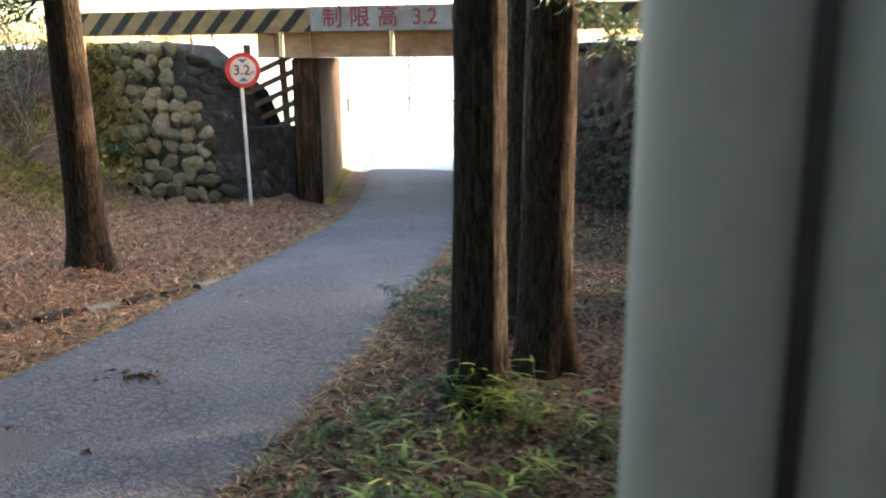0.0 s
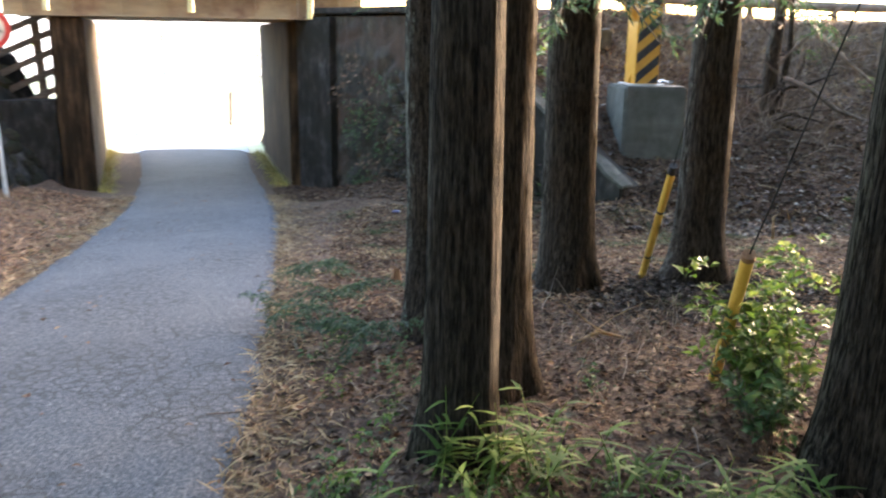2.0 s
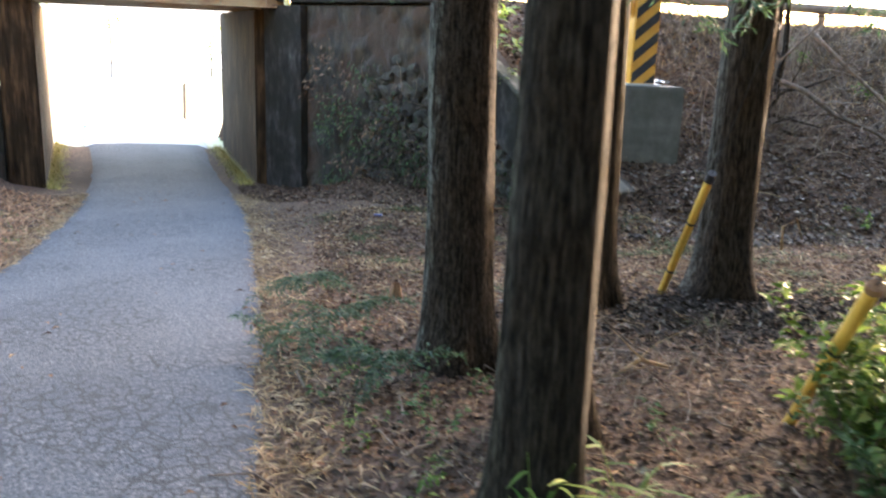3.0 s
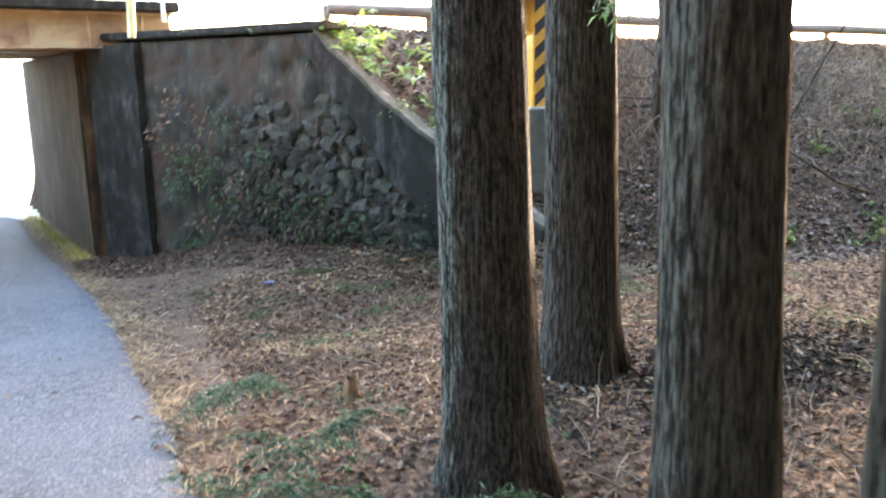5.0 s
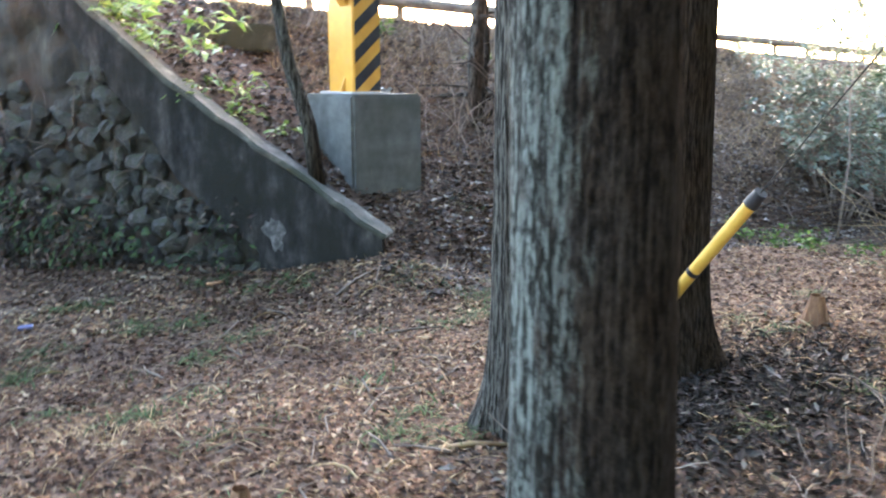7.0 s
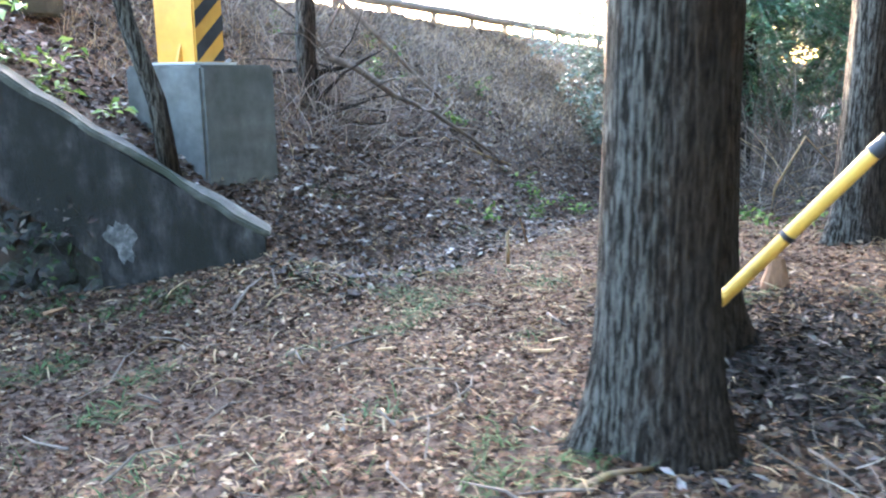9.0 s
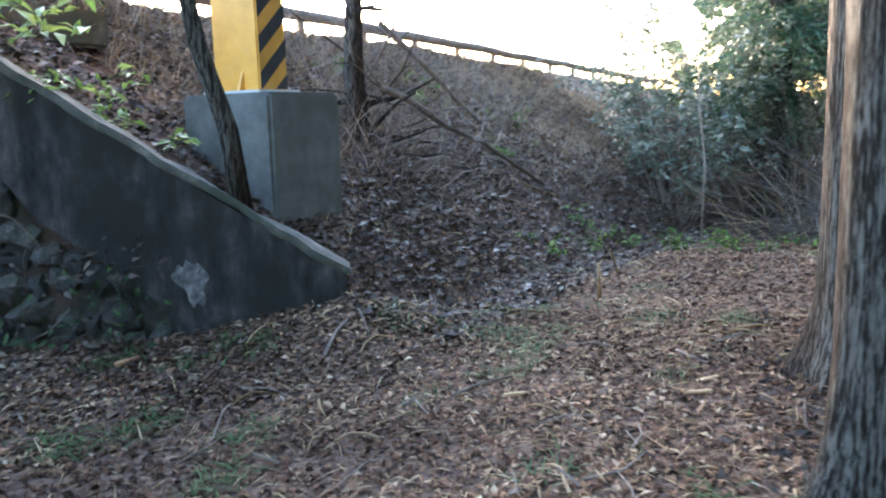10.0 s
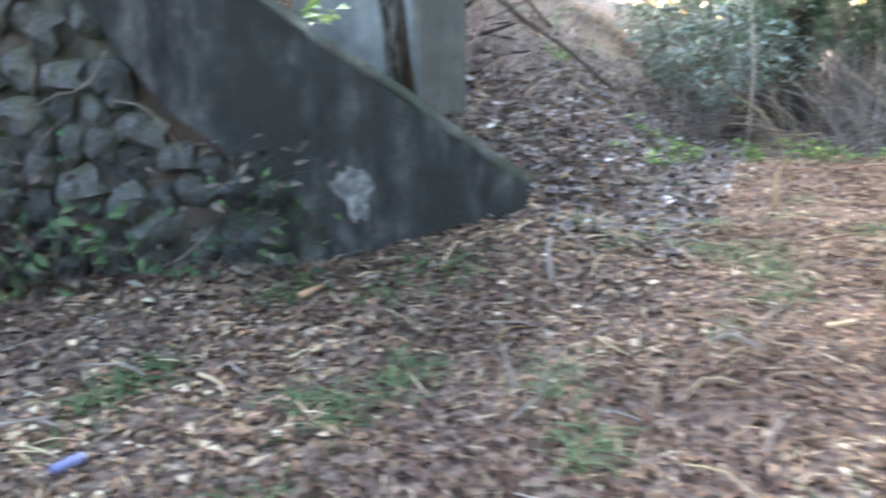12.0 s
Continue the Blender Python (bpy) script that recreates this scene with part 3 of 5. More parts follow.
# ---- trees ----
def trunk_data(h, r, lean, seed, flare=1.35, bulge=0.03, seg=40, rings=70, bend=0.0):
    rs = random.Random(seed)
    v, f = [], []
    ph = rs.uniform(0, 6)
    for i in range(rings + 1):
        k = i / rings
        z = -0.35 + (h + 0.35) * k ** 1.25
        rr = r * (1 - 0.55 * max(0, z) / h) + r * (flare - 1) * math.exp(-max(0, z) * 4.5)
        for j in range(seg):
            a = 2 * math.pi * j / seg
            lobes = (0.12 * math.sin(3 * a + ph) + 0.09 * math.sin(5 * a + 2 * ph)) * math.exp(-max(0, z) * 3.5)
            ridge = abs(noise.noise((math.cos(a) * 5 + seed, math.sin(a) * 5, z * 0.55)))
            fine = abs(noise.noise((math.cos(a) * 13 + seed, math.sin(a) * 13, z * 1.3)))
            q = rr * (1 + lobes - 0.10 * ridge - 0.05 * fine + bulge * noise.noise((math.cos(a), math.sin(a), z * 0.7 + seed)))
            v.append((q * math.cos(a) + lean[0] * z + bend * math.sin(z * 0.9), q * math.sin(a) + lean[1] * z, z))
    for i in range(rings):
        for j in range(seg):
            f.append((i * seg + j, i * seg + (j + 1) % seg, (i + 1) * seg + (j + 1) % seg, (i + 1) * seg + j))
    return v, f


def spray(soup, p, way, length, n=60):
    """A drooping cedar spray: a rib with many short needled twigs."""
    p, way = Vector(p), Vector(way).normalized()
    for i in range(n):
        k = rnd.random()
        c = p + way * length * k - Vector((0, 0, 0.45 * length * k * k))
        side = any_way(-0.6, 0.3)
        d = (way * 0.7 + side + Vector((0, 0, -0.5))).normalized()
        t = length * rnd.uniform(0.1, 0.28) * (1.15 - k * 0.6)
        for q in range(4):
            o = c + d * t * q / 4
            e = (d + any_way() * 0.5).normalized()
            soup.leaf(o, e, any_way(), t * 0.55, t * 0.10, 0.2)


def cedar(at, h, r, lean, seed, label, mat, sprays=(), crown=True, bend=0.0, flare=1.35):
    ob = empty("cedar_tree", at)
    v, f = trunk_data(h, r, lean, seed, flare=flare, bend=bend)
    mesh_ob("trunk", v, f, mat, ob, smooth=True)
    if crown:
        s, limbs = Soup(), Soup()
        for i in range(46):
            z = h * rnd.uniform(0.56, 1.02)
            a = rnd.uniform(0, 6.28)
            l_ = (1.06 - z / h) * 3.6 + 0.5
            w_ = Vector((math.cos(a), math.sin(a), 0.1))
            o = Vector((lean[0] * z, lean[1] * z, z))
            limbs.add(*tube_data([o, o + w_ * l_ * 0.5 - Vector((0, 0, 0.1)), o + w_ * l_ - Vector((0, 0, 0.45 * l_))], [0.03, 0.02, 0.006], 5))
            spray(s, o, w_, l_, 26)
        tagged(s.done("crown", CEDAR, ob), kind="stuff")
        tagged(limbs.done("limb_mass", TWIG, ob), kind="stuff")
    if sprays:
        s, limbs = Soup(), Soup()
        for (o, w_, l_, n_) in sprays:
            o, w_ = Vector(o), Vector(w_)
            limbs.add(*tube_data([o, o + w_ * l_ * 0.5 - Vector((0, 0, 0.11 * l_)), o + w_ * l_ - Vector((0, 0, 0.45 * l_))], [0.014, 0.009, 0.003], 5))
            spray(s, o, w_, l_, n_)
        tagged(s.done("low_branch", CEDAR, ob, "drooping green cedar sprays"), kind="stuff")
        tagged(limbs.done("low_limb", TWIG, ob), kind="stuff")
    return tagged(ob, label, "tree", group="cedar trees along the lane")


def gz(x, y):
    return (x, y, ground_z(x, y))


cedar(gz(-3.57, 6.82), 11, 0.2, (-0.012, 0.0), 1, "straight cedar with dark flaking bark standing beside the lane", DARKBARK, sprays=[((-0.1, -0.1, 2.7), (-0.6, -0.5, 0.1), 1.3, 70), ((-0.1, 0.1, 2.9), (-0.9, -0.3, 0.1), 1.4, 70)])
cedar(gz(1.06, 3.8), 11, 0.165, (0.0, 0.0), 2, "brown-barked cedar trunk among bamboo grass on the verge", BARK)
cedar(gz(1.36, 4.75), 11, 0.195, (0.0, 0.04), 3, "dark cedar trunk close behind another trunk", DARKBARK, sprays=[((0.15, 0, 2.45), (0.8, 0.4, 0.0), 0.8, 60), ((0, -0.1, 2.6), (0.5, -0.6, 0.0), 0.8, 50), ((0.1, 0.1, 2.45), (0.5, 0.8, 0.0), 0.8, 50)])
cedar(gz(2.35, 7.22), 12, 0.235, (-0.008, 0.015), 4, "cedar with fibrous grey bark and a flared base", DARKBARK, flare=1.3, sprays=[((-0.1, -0.15, 2.5), (-0.3, -0.8, 0), 0.9, 60), ((0.1, -0.15, 2.45), (0.3, -0.8, 0), 0.9, 60), ((-0.15, 0, 2.6), (-0.9, -0.2, 0), 0.8, 60)])
cedar(gz(3.57, 7.38), 12, 0.215, (0.008, 0.02), 5, "leaning cedar with a flared base beside a yellow guard", DARKBARK, flare=1.55, sprays=[((-0.1, -0.2, 2.5), (-0.4, -0.7, 0), 0.9, 60), ((0.1, -0.2, 2.5), (0.3, -0.8, 0), 1.0, 60)])
cedar(gz(2.81, 3.6), 11, 0.215, (0.03, 0.0), 6, "thick dark cedar beside a leafy evergreen shrub", BARK)
cedar(gz(1.13, 5.9), 11, 0.212, (-0.014, 0.026), 7, "dark cedar with grey lichen down one side", MOSSBARK)
cedar(gz(6.95, 6.85), 12, 0.2, (0.0, 0.0), 8, "grey-barked tree at the edge of the thicket", DARKBARK)


# ---- height gate ----
def stripes_bm(length, height, slant, step, width):
    """Slanting bars clipped to a band length by height, facing -y."""
    bm = bmesh.new()
    x = -length / 2 - slant
    while x < length / 2:
        poly = [(x, -height / 2), (x + width, -height / 2), (x + width + slant, height / 2), (x + slant, height / 2)]
        lo, hi = -length / 2, length / 2
        for keep in (lambda p: p[0] >= lo, lambda p: p[0] <= hi):
            lim = lo if keep((lo, 0)) and not keep((lo - 1, 0)) else hi
            out = []
            for i in range(len(poly)):
                a, b = poly[i], poly[(i + 1) % len(poly)]
                if keep(a):
                    out.append(a)
                if keep(a) != keep(b):
                    k = (lim - a[0]) / (b[0] - a[0])
                    out.append((lim, a[1] + k * (b[1] - a[1])))
            poly = out
            if not poly:
                break
        if len(poly) > 2:
            bm.faces.new([bm.verts.new((p[0], 0, p[1])) for p in poly])
        x += step
    return bm


GATE_Y, BEAM_Z = 11.5, 2.38
gate = empty("height_gate", (-1.4, GATE_Y, BEAM_Z))
beam = part("beam", box_bm((11.2, 0.2, 0.36), (0, 0, 0), bevel=0.012), BEAMYELLOW, gate)
st_ = stripes_bm(11.1, 0.33, 0.3, 0.4, 0.16)
bmesh.ops.transform(st_, matrix=pose(0, -0.104, 0), verts=st_.verts)
part("stripe", st_, BLACK, beam, "slanting black stripes")


def post_stripes(parent, x, y, z, h, wide):
    s = stripes_bm(h, wide, 0.26, 0.26, 0.13)
    bmesh.ops.transform(s, matrix=Matrix.Translation((x, y, z)) @ Matrix.Diagonal((-1, 1, 1, 1)) @ pose(0, 0, 0, 0, 90, 0), verts=s.verts)
    return part("stripe", s, BLACK, parent, "slanting black stripes")


post_r = part("post", box_bm((0.32, 0.44, 1.72), (5.77, 0.17, -0.5), bevel=0.012), YELLOW, gate)
post_stripes(post_r, 5.77, -0.055, -0.5, 1.68, 0.3)
for x in (5.58, 5.96):
    part("gusset", prism([(x - 0.03, -1.36), (x + 0.03, -1.36), (5.77 + (x - 5.77) * 0.85, -1.2)], 0.1, 0.12), YELLOW, post_r)
part("base_plate", box_bm((0.46, 0.56, 0.02), (5.77, 0.17, -1.357), bevel=0.004), GALV, post_r, "bolted steel base plate")
part("haunch", prism([(5.61, -0.16), (5.61, -0.55), (5.28, -0.16)], 0.02, 0.16), YELLOW, gate)
post_l = part("post", box_bm((0.27, 0.3, 2.6), (-5.5, 0.12, -1.1), bevel=0.012), YELLOW, gate)
post_stripes(post_l, -5.5, -0.055, -1.1, 2.4, 0.25)
for x, lean, low in ((-1.8, 0, -0.52), (-0.08, 0, -0.52), (1.39, -0.02, -0.58)):
    part("hanging_tube", rod_bm((x, -0.12, -0.16), (x + lean, -0.12, low), 0.035), PALEYELLOW, gate, "pale yellow hanging warning tube")
plate = part("sign_plate", box_bm((2.44, 0.03, 0.36), (-0.1, -0.125, 0.02), bevel=0.006), PLATE, gate, "white sign plate with faded red writing")


def lettering(body_text, size, mat, parent, m, name="lettering"):
    cu = bpy.data.curves.new(name, "FONT")
    cu.body, cu.size, cu.align_x, cu.align_y, cu.extrude, cu.offset = body_text, size, "CENTER", "CENTER", 0.002, size * 0.012
    tmp = new("tmp_text", cu)
    bpy.context.view_layer.update()
    me = bpy.data.meshes.new_from_object(tmp.evaluated_get(bpy.context.evaluated_depsgraph_get()))
    bpy.data.objects.remove(tmp)
    me.name = name
    me.materials.clear()
    me.materials.append(mat)
    me.transform(m)
    ob = new(name, me)
    ob.parent = parent
    return ob


for i, ch in enumerate(("制", "限", "高", "3.2", "M")):
    lettering(ch, 0.32, DARKRED, plate, pose((-0.98, -0.56, -0.13, 0.42, 0.92)[i], -0.144, 0.02, 90, 0, 0))
tagged(gate, "yellow and black striped height gate across the lane", "height gate")

block = empty("concrete_block", (4.02, 11.21, 0.0), 0)
bm_ = box_bm((0.83, 0.85, 1.4), (0.415, 0.425, 0.31), bevel=0.025)
part("body", bm_, CONCRETE, block)
tagged(block, "grey weathered concrete footing block set in the bank", "footing block")


kerb = part("kerb_block", box_bm((1.0, 0.22, 0.3), (0, 0, 0), (4, 0, 0), bevel=0.03), COPING)
kerb.location = (3.88, 13.3, 1.6)
tagged(kerb, "worn brownish concrete kerb block half sunk in the bank", "kerb block")


# ---- round road sign ----
def disc_bm(r, y, z, t=0.004, seg=48, inner=0.0):
    bm = bmesh.new()
    if inner:
        o1 = [bm.verts.new((r * math.cos(2 * math.pi * i / seg), y, z + r * math.sin(2 * math.pi * i / seg))) for i in range(seg)]
        i1 = [bm.verts.new((inner * math.cos(2 * math.pi * i / seg), y, z + inner * math.sin(2 * math.pi * i / seg))) for i in range(seg)]
        for i in range(seg):
            bm.faces.new((o1[i], o1[(i + 1) % seg], i1[(i + 1) % seg], i1[i]))
        return bm
    bmesh.ops.create_cone(bm, cap_ends=True, segments=seg, radius1=r, radius2=r, depth=t)
    bmesh.ops.transform(bm, matrix=pose(0, y, z, 90, 0, 0), verts=bm.verts)
    return bm


sign = empty("road_sign", (-4.58, 12.96, ground_z(-4.58, 12.96)), 18)
part("pole", rod_bm((0, 0, -0.3), (-0.05, 0, 2.62), 0.03), WHITE, sign, "white steel pole")
face = part("disc", disc_bm(0.3, -0.04, 2.38, 0.012), WHITE, sign)
part("rim", disc_bm(0.3, -0.05, 2.38, inner=0.225), RED, face, "red ring")
for s_ in (1, -1):
    tri = bmesh.new()
    tri.faces.new([tri.verts.new((x * 0.09, -0.049, 2.38 + s_ * z)) for x, z in ((-1, 0.19), (1, 0.19), (0, 0.115))])
    part("arrow", tri, BLUE, face, "blue triangle")
lettering("3.2", 0.24, BLACK, face, pose(-0.02, -0.05, 2.375, 90, 0, 0))
lettering("m", 0.09, BLACK, face, pose(0.165, -0.05, 2.345, 90, 0, 0))
tagged(sign, "round red-ringed height limit sign on a white pole", "road sign")


# ---- guy-wire guards ----
def guard(base, top, wire_to, label, capped=True):
    base, top = Vector(base), Vector(top)
    ob = empty("guy_guard", base)
    d = top - base
    part("tube", rod_bm((0, 0, 0), d, 0.03, 0.03, 20), TUBEYELLOW, ob, smooth=False)
    u = d.normalized()
    part("cap", rod_bm(d - u * 0.01, d + u * (0.07 if capped else 0.02), 0.035, 0.03, 20), BLACK if capped else CUTWOOD, ob, "black end cap" if capped else "brown end cap")
    for k in (0.36, 0.72):
        part("band", rod_bm(d * k - u * 0.012, d * k + u * 0.012, 0.033, 0.033, 20), BLACK, ob)
    part("wire", rod_bm(d, d + (Vector(wire_to) - top), 0.0035, 0.0035, 6), WIRE, ob)
    return tagged(ob, label, "guy guard", group="guy guards")


guard((3.14, 7.65, -0.68), (2.98, 6.59, 0.63), (2.1, 1.2, 7.3), "slanting yellow tube guard on a guy wire beside a cedar")
guard((2.72, 5.05, -0.66), (2.38, 3.98, 0.66), (2.03, 1.1, 4.6), "slanting yellow tube guard on a guy wire beside a shrub", False)

# ---- utility pole ----
upole = empty("utility_pole", (1.965, 0.70, -0.1))
part("shaft", rod_bm((0, 0, -0.2), (0, 0, 9.5), 0.14, 0.11, 48), POLEGREY, upole, smooth=False)
part("cable_guard", rod_bm((0.252, -0.03, -0.1), (0.252, -0.03, 3.2), 0.085, 0.085, 24), POLEGREY, upole, "grey cable guard tube")
# Black box drawn where only shadow lies between pole and tube.
part("gap_shadow", box_bm((0.12, 0.06, 3.3), (0.15, 0.0, 1.55), bevel=0.005), BLACK, upole, "black strip standing in for the shadow between pole and tube")
for z in (3.0,):
    part("strap", rod_bm((0, 0, z), (0, 0, z + 0.03), 0.145, 0.145, 48), GALV, upole)
tagged(upole, "thick grey utility pole with a cable guard tube", "utility pole")


# ---- log rail fence on the bank ----
fence = empty("rail_fence", (14.0, 14.5, 0))
fx = [2.6 + 1.5 * i for i in range(17)]
for x in fx:
    z = crest(x)
    v, f = tube_data([(x - 14, 0, z - 0.4), (x - 14 + 0.01, 0, z), (x - 14, 0.01, z + 0.34)], [0.06, 0.06, 0.055], 10)
    mesh_ob("post", v, f, RAILWOOD, fence)
for i in range(len(fx) - 1):
    a, b = (fx[i] - 14, -0.06, crest(fx[i]) + 0.28), (fx[i + 1] - 14, -0.06, crest(fx[i + 1]) + 0.28)
    v, f = tube_data([a, ((a[0] + b[0]) / 2, -0.06, (a[2] + b[2]) / 2 + 0.02 * math.sin(i * 2.1)), b], [0.085, 0.08, 0.085], 12)
    mesh_ob("rail", v, f, RAILWOOD, fence)
tagged(fence, "low weathered log rail fence along the top of the bank", "fence", kind="structure")


# ---- stonework ----
def stone_meshes(mat, n, seed, uneven=0.2):
    out = []
    for i in range(n):
        bm = bmesh.new()
        bmesh.ops.create_icosphere(bm, subdivisions=2, radius=0.5)
        for v in bm.verts:
            c = v.co
            sq = max(abs(c.x), abs(c.y), abs(c.z))
            c *= 0.62 + 0.38 * (0.5 / sq) * 0.9
            c += c.normalized() * uneven * noise.noise(c * 2.4 + Vector((seed + i * 3.1, 0, 0)))
        me = bpy.data.meshes.new("stone")
        bm.to_mesh(me)
        bm.free()
        me.materials.append(mat)
        out.append(me)
    return out


def lay_stones(parent, corners, size, meshes, seed, keep=lambda s, t: True, depth=0.26, sink=0.03):
    """Courses of stones over a four-cornered face: corners at bottom left, bottom right, top right, top left."""
    rs = random.Random(seed)
    a, b, c, d = (Vector(p) for p in corners)
    rows = max(1, round(((d - a).length + (c - b).length) / 2 / size))
    for r in range(rows):
        t = (r + 0.5) / rows
        p, q = a.lerp(d, t), b.lerp(c, t)
        ln = (q - p).length
        u = -rs.random() * size * 0.5
        while u < ln:
            w_ = size * rs.uniform(0.6, 1.6)
            s = (u + w_ / 2) / ln
            if 0 < s < 1 and keep(s, t):
                x = (q - p).normalized()
                up = (d - a).lerp(c - b, s).normalized()
                nrm = x.cross(up).normalized()
                ob = new("stone", rs.choice(meshes))
                m = Matrix((x, up, nrm)).transposed().to_4x4()
                spin = pose(0, 0, 0, rs.uniform(-14, 14), rs.uniform(-14, 14), rs.uniform(-35, 35))
                ob.parent = parent
                ob.matrix_basis = Matrix.Translation(p + x * (u + w_ / 2) + up * rs.uniform(-0.07, 0.07) + nrm * (rs.uniform(-0.03, 0.02) - sink)) @ m @ spin @ Matrix.Diagonal((w_ * 1.1, size * rs.uniform(1.0, 1.3), depth * rs.uniform(0.8, 1.1), 1))
            u += w_


shaded_stones = stone_meshes(SHADESTONE, 6, 5)
pale_stones = stone_meshes(STONE, 6, 9)
rubble_stones = stone_meshes(GREYSTONE, 8, 14, 0.25)


def wing_keep(s, t):
    x, z = 1.0 + s * (WLEN - 1.75), -0.95 + t * 2.85
    edge = np.interp(x, [WTOP - 0.3, WTOP + 0.12, WTOP + 0.55, WLEN - 1.85, WLEN - 1.32, WLEN - 1.1], [1.98, 1.35, 0.85, 0.25, -0.18, -0.6])
    return z < edge - 0.06


wing_face = [(1.0, 0.06, -0.95), (WLEN - 0.75, 0.06, -0.95), (WLEN - 0.75, 0.06, 1.9), (1.0, 0.06, 1.9)]


def rubble(s, t):
    """The loose stones low on the wall, towards its end."""
    x, z = 1.0 + s * (WLEN - 1.75), -0.95 + t * 2.85
    rag = noise.noise((x * 1.7, z * 1.7, 6))
    return wing_keep(s, t) and x + 0.9 * rag > 2.35 and z + 0.7 * rag < 1.15


# worn mortar and sunken stone between pilaster and band, with rubble lower down
fx_, fz_ = grid_axis([(1.0, WLEN - 0.72, 0.045)]), grid_axis([(-1.2, 1.9, 0.05)])
face_v = []
for z in fz_:
    for x in fx_:
        lump = abs(noise.noise((x * 2.6, z * 2.6, 4))) * 0.11 + abs(noise.noise((x * 6.5, z * 5.0, 9))) * 0.05 + noise.noise((x * 17, z * 15, 2)) * 0.012
        face_v.append((x, 0.1 - lump, z))
cols_ = len(fx_)
band_edge = lambda x: float(np.interp(x, [WTOP - 0.3, WTOP + 0.12, WTOP + 0.55, WLEN - 1.85, WLEN - 1.32, WLEN - 1.1], [1.98, 1.4, 0.9, 0.3, -0.13, -0.35]))
face_f = [(j * cols_ + i, j * cols_ + i + 1, (j + 1) * cols_ + i + 1, (j + 1) * cols_ + i) for j in range(len(fz_) - 1) for i in range(cols_ - 1) if fz_[j + 1] < band_edge(fx_[i])]
mesh_ob("rough_face", face_v, face_f, RUSTCONC, wing, "rust-stained uneven mortar and stone", smooth=True)
lay_stones(wing, wing_face, 0.17, rubble_stones, 21, rubble, 0.22, 0.02)

PA, PB, PB1, PA1 = Vector((-8.3, 12.95, -0.95)), Vector((-4.98, 13.08, -0.98)), Vector((-6.55, 14.15, 2.15)), Vector((-9.3, 14.1, 2.15))
PC, PC1 = Vector((-4.3, 14.4, -1.05)), Vector((-5.35, 14.75, 1.35))
pitching = mesh_ob("stone_pitching", [tuple(p) for p in (PA, PB, PB1, PA1, PC, PC1, Vector((-9.3, 15.4, 2.1)), Vector((-6.3, 15.4, 2.1)), Vector((-5.2, 15.4, 1.2)), Vector((-4.3, 15.4, -1.1)), Vector((-8.3, 15.4, -1.0)))],
                   [(0, 1, 2, 3), (1, 4, 5, 2), (3, 2, 7, 6), (2, 5, 8, 7), (4, 9, 8, 5), (0, 3, 6, 10)], DARKCONC)
tagged(pitching, "rough field-stone pitching round the bridge end", "stone wall", kind="structure")
lay_stones(pitching, [PA, PB, PB1, PA1], 0.3, pale_stones, 31, depth=0.3, sink=0.04)
# Side face: a darker copy of the stones, shade put into the colour.
lay_stones(pitching, [PB, PC, PC1, PB1], 0.28, shaded_stones, 32, depth=0.26, sink=0.04)

lattice = empty("timber_lattice", (-4.72, 14.75, 0.85), 10)
for i in range(5):
    part("slat", box_bm((1.45, 0.05, 0.1), (0.0, 0, -0.3 + i * 0.3), (0, -24, 0), bevel=0.008), TIMBER, lattice)
for x in (-0.55, 0.12):
    part("post", box_bm((0.12, 0.1, 1.9), (x, 0.09, 0.3), (0, -2, 0), bevel=0.01), TIMBER, lattice)
tagged(lattice, "dark slanting timber slats beside the abutment", "timber lattice", kind="structure")

for i in range(7):
    x, y = -3.05 + 0.13 * i + 0.02 * (i % 2), 4.1 + i * 0.42
    e = tagged(mesh_ob("edging_stone", *tube_data([(x, y, ground_z(x, y) - 0.005), (x + 0.05, y + 0.36, ground_z(x, y + 0.36) - 0.012)], [0.06, 0.055], 8), DARKCONC if i % 3 else CONCRETE), "low pale edging stone half buried in needles", "edging stone", group="edging stones")

# sunlit moss along the feet of the abutments
foot_moss = Soup()
for i in range(3600):
    k = rnd.random()
    if i % 2:
        x, y = -0.72 - 0.2155 * 5.2 * k - abs(rnd.gauss(0, 0.1)), 15.2 + 5.2 * k
    else:
        x, y = -3.72 - 0.265 * 6.0 * k + abs(rnd.gauss(0, 0.1)), 14.4 + 6.0 * k
    foot_moss.blade((x, y, ground_z(x, y)), any_way(0.2, 1.0), rnd.uniform(0.06, 0.22), 0.012, 0.8)
tagged(foot_moss.done("foot_moss", MOSS), "yellow-green moss and grass along the abutments", "moss", kind="stuff")

# ---- beyond the underpass ----
field_v, field_f = [], []
for j in range(15):
    for i in range(31):
        x, y = -62 + i * 4, 20.6 + j * 2.7
        field_v.append((x, y, -1.19 + 0.03 * noise.noise((x, y, 0))))
for j in range(14):
    for i in range(30):
        field_f.append((j * 31 + i, j * 31 + i + 1, (j + 1) * 31 + i + 1, (j + 1) * 31 + i))
# Dry grass paled towards white so the field reads as overexposed by sun.
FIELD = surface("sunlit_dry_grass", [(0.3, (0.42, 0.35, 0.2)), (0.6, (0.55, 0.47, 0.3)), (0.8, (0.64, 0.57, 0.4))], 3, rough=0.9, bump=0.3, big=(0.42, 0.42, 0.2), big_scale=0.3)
tagged(mesh_ob("field", field_v, field_f, FIELD), "dry grass field beyond the bridge, paled to look sunlit", "field", kind="structure")
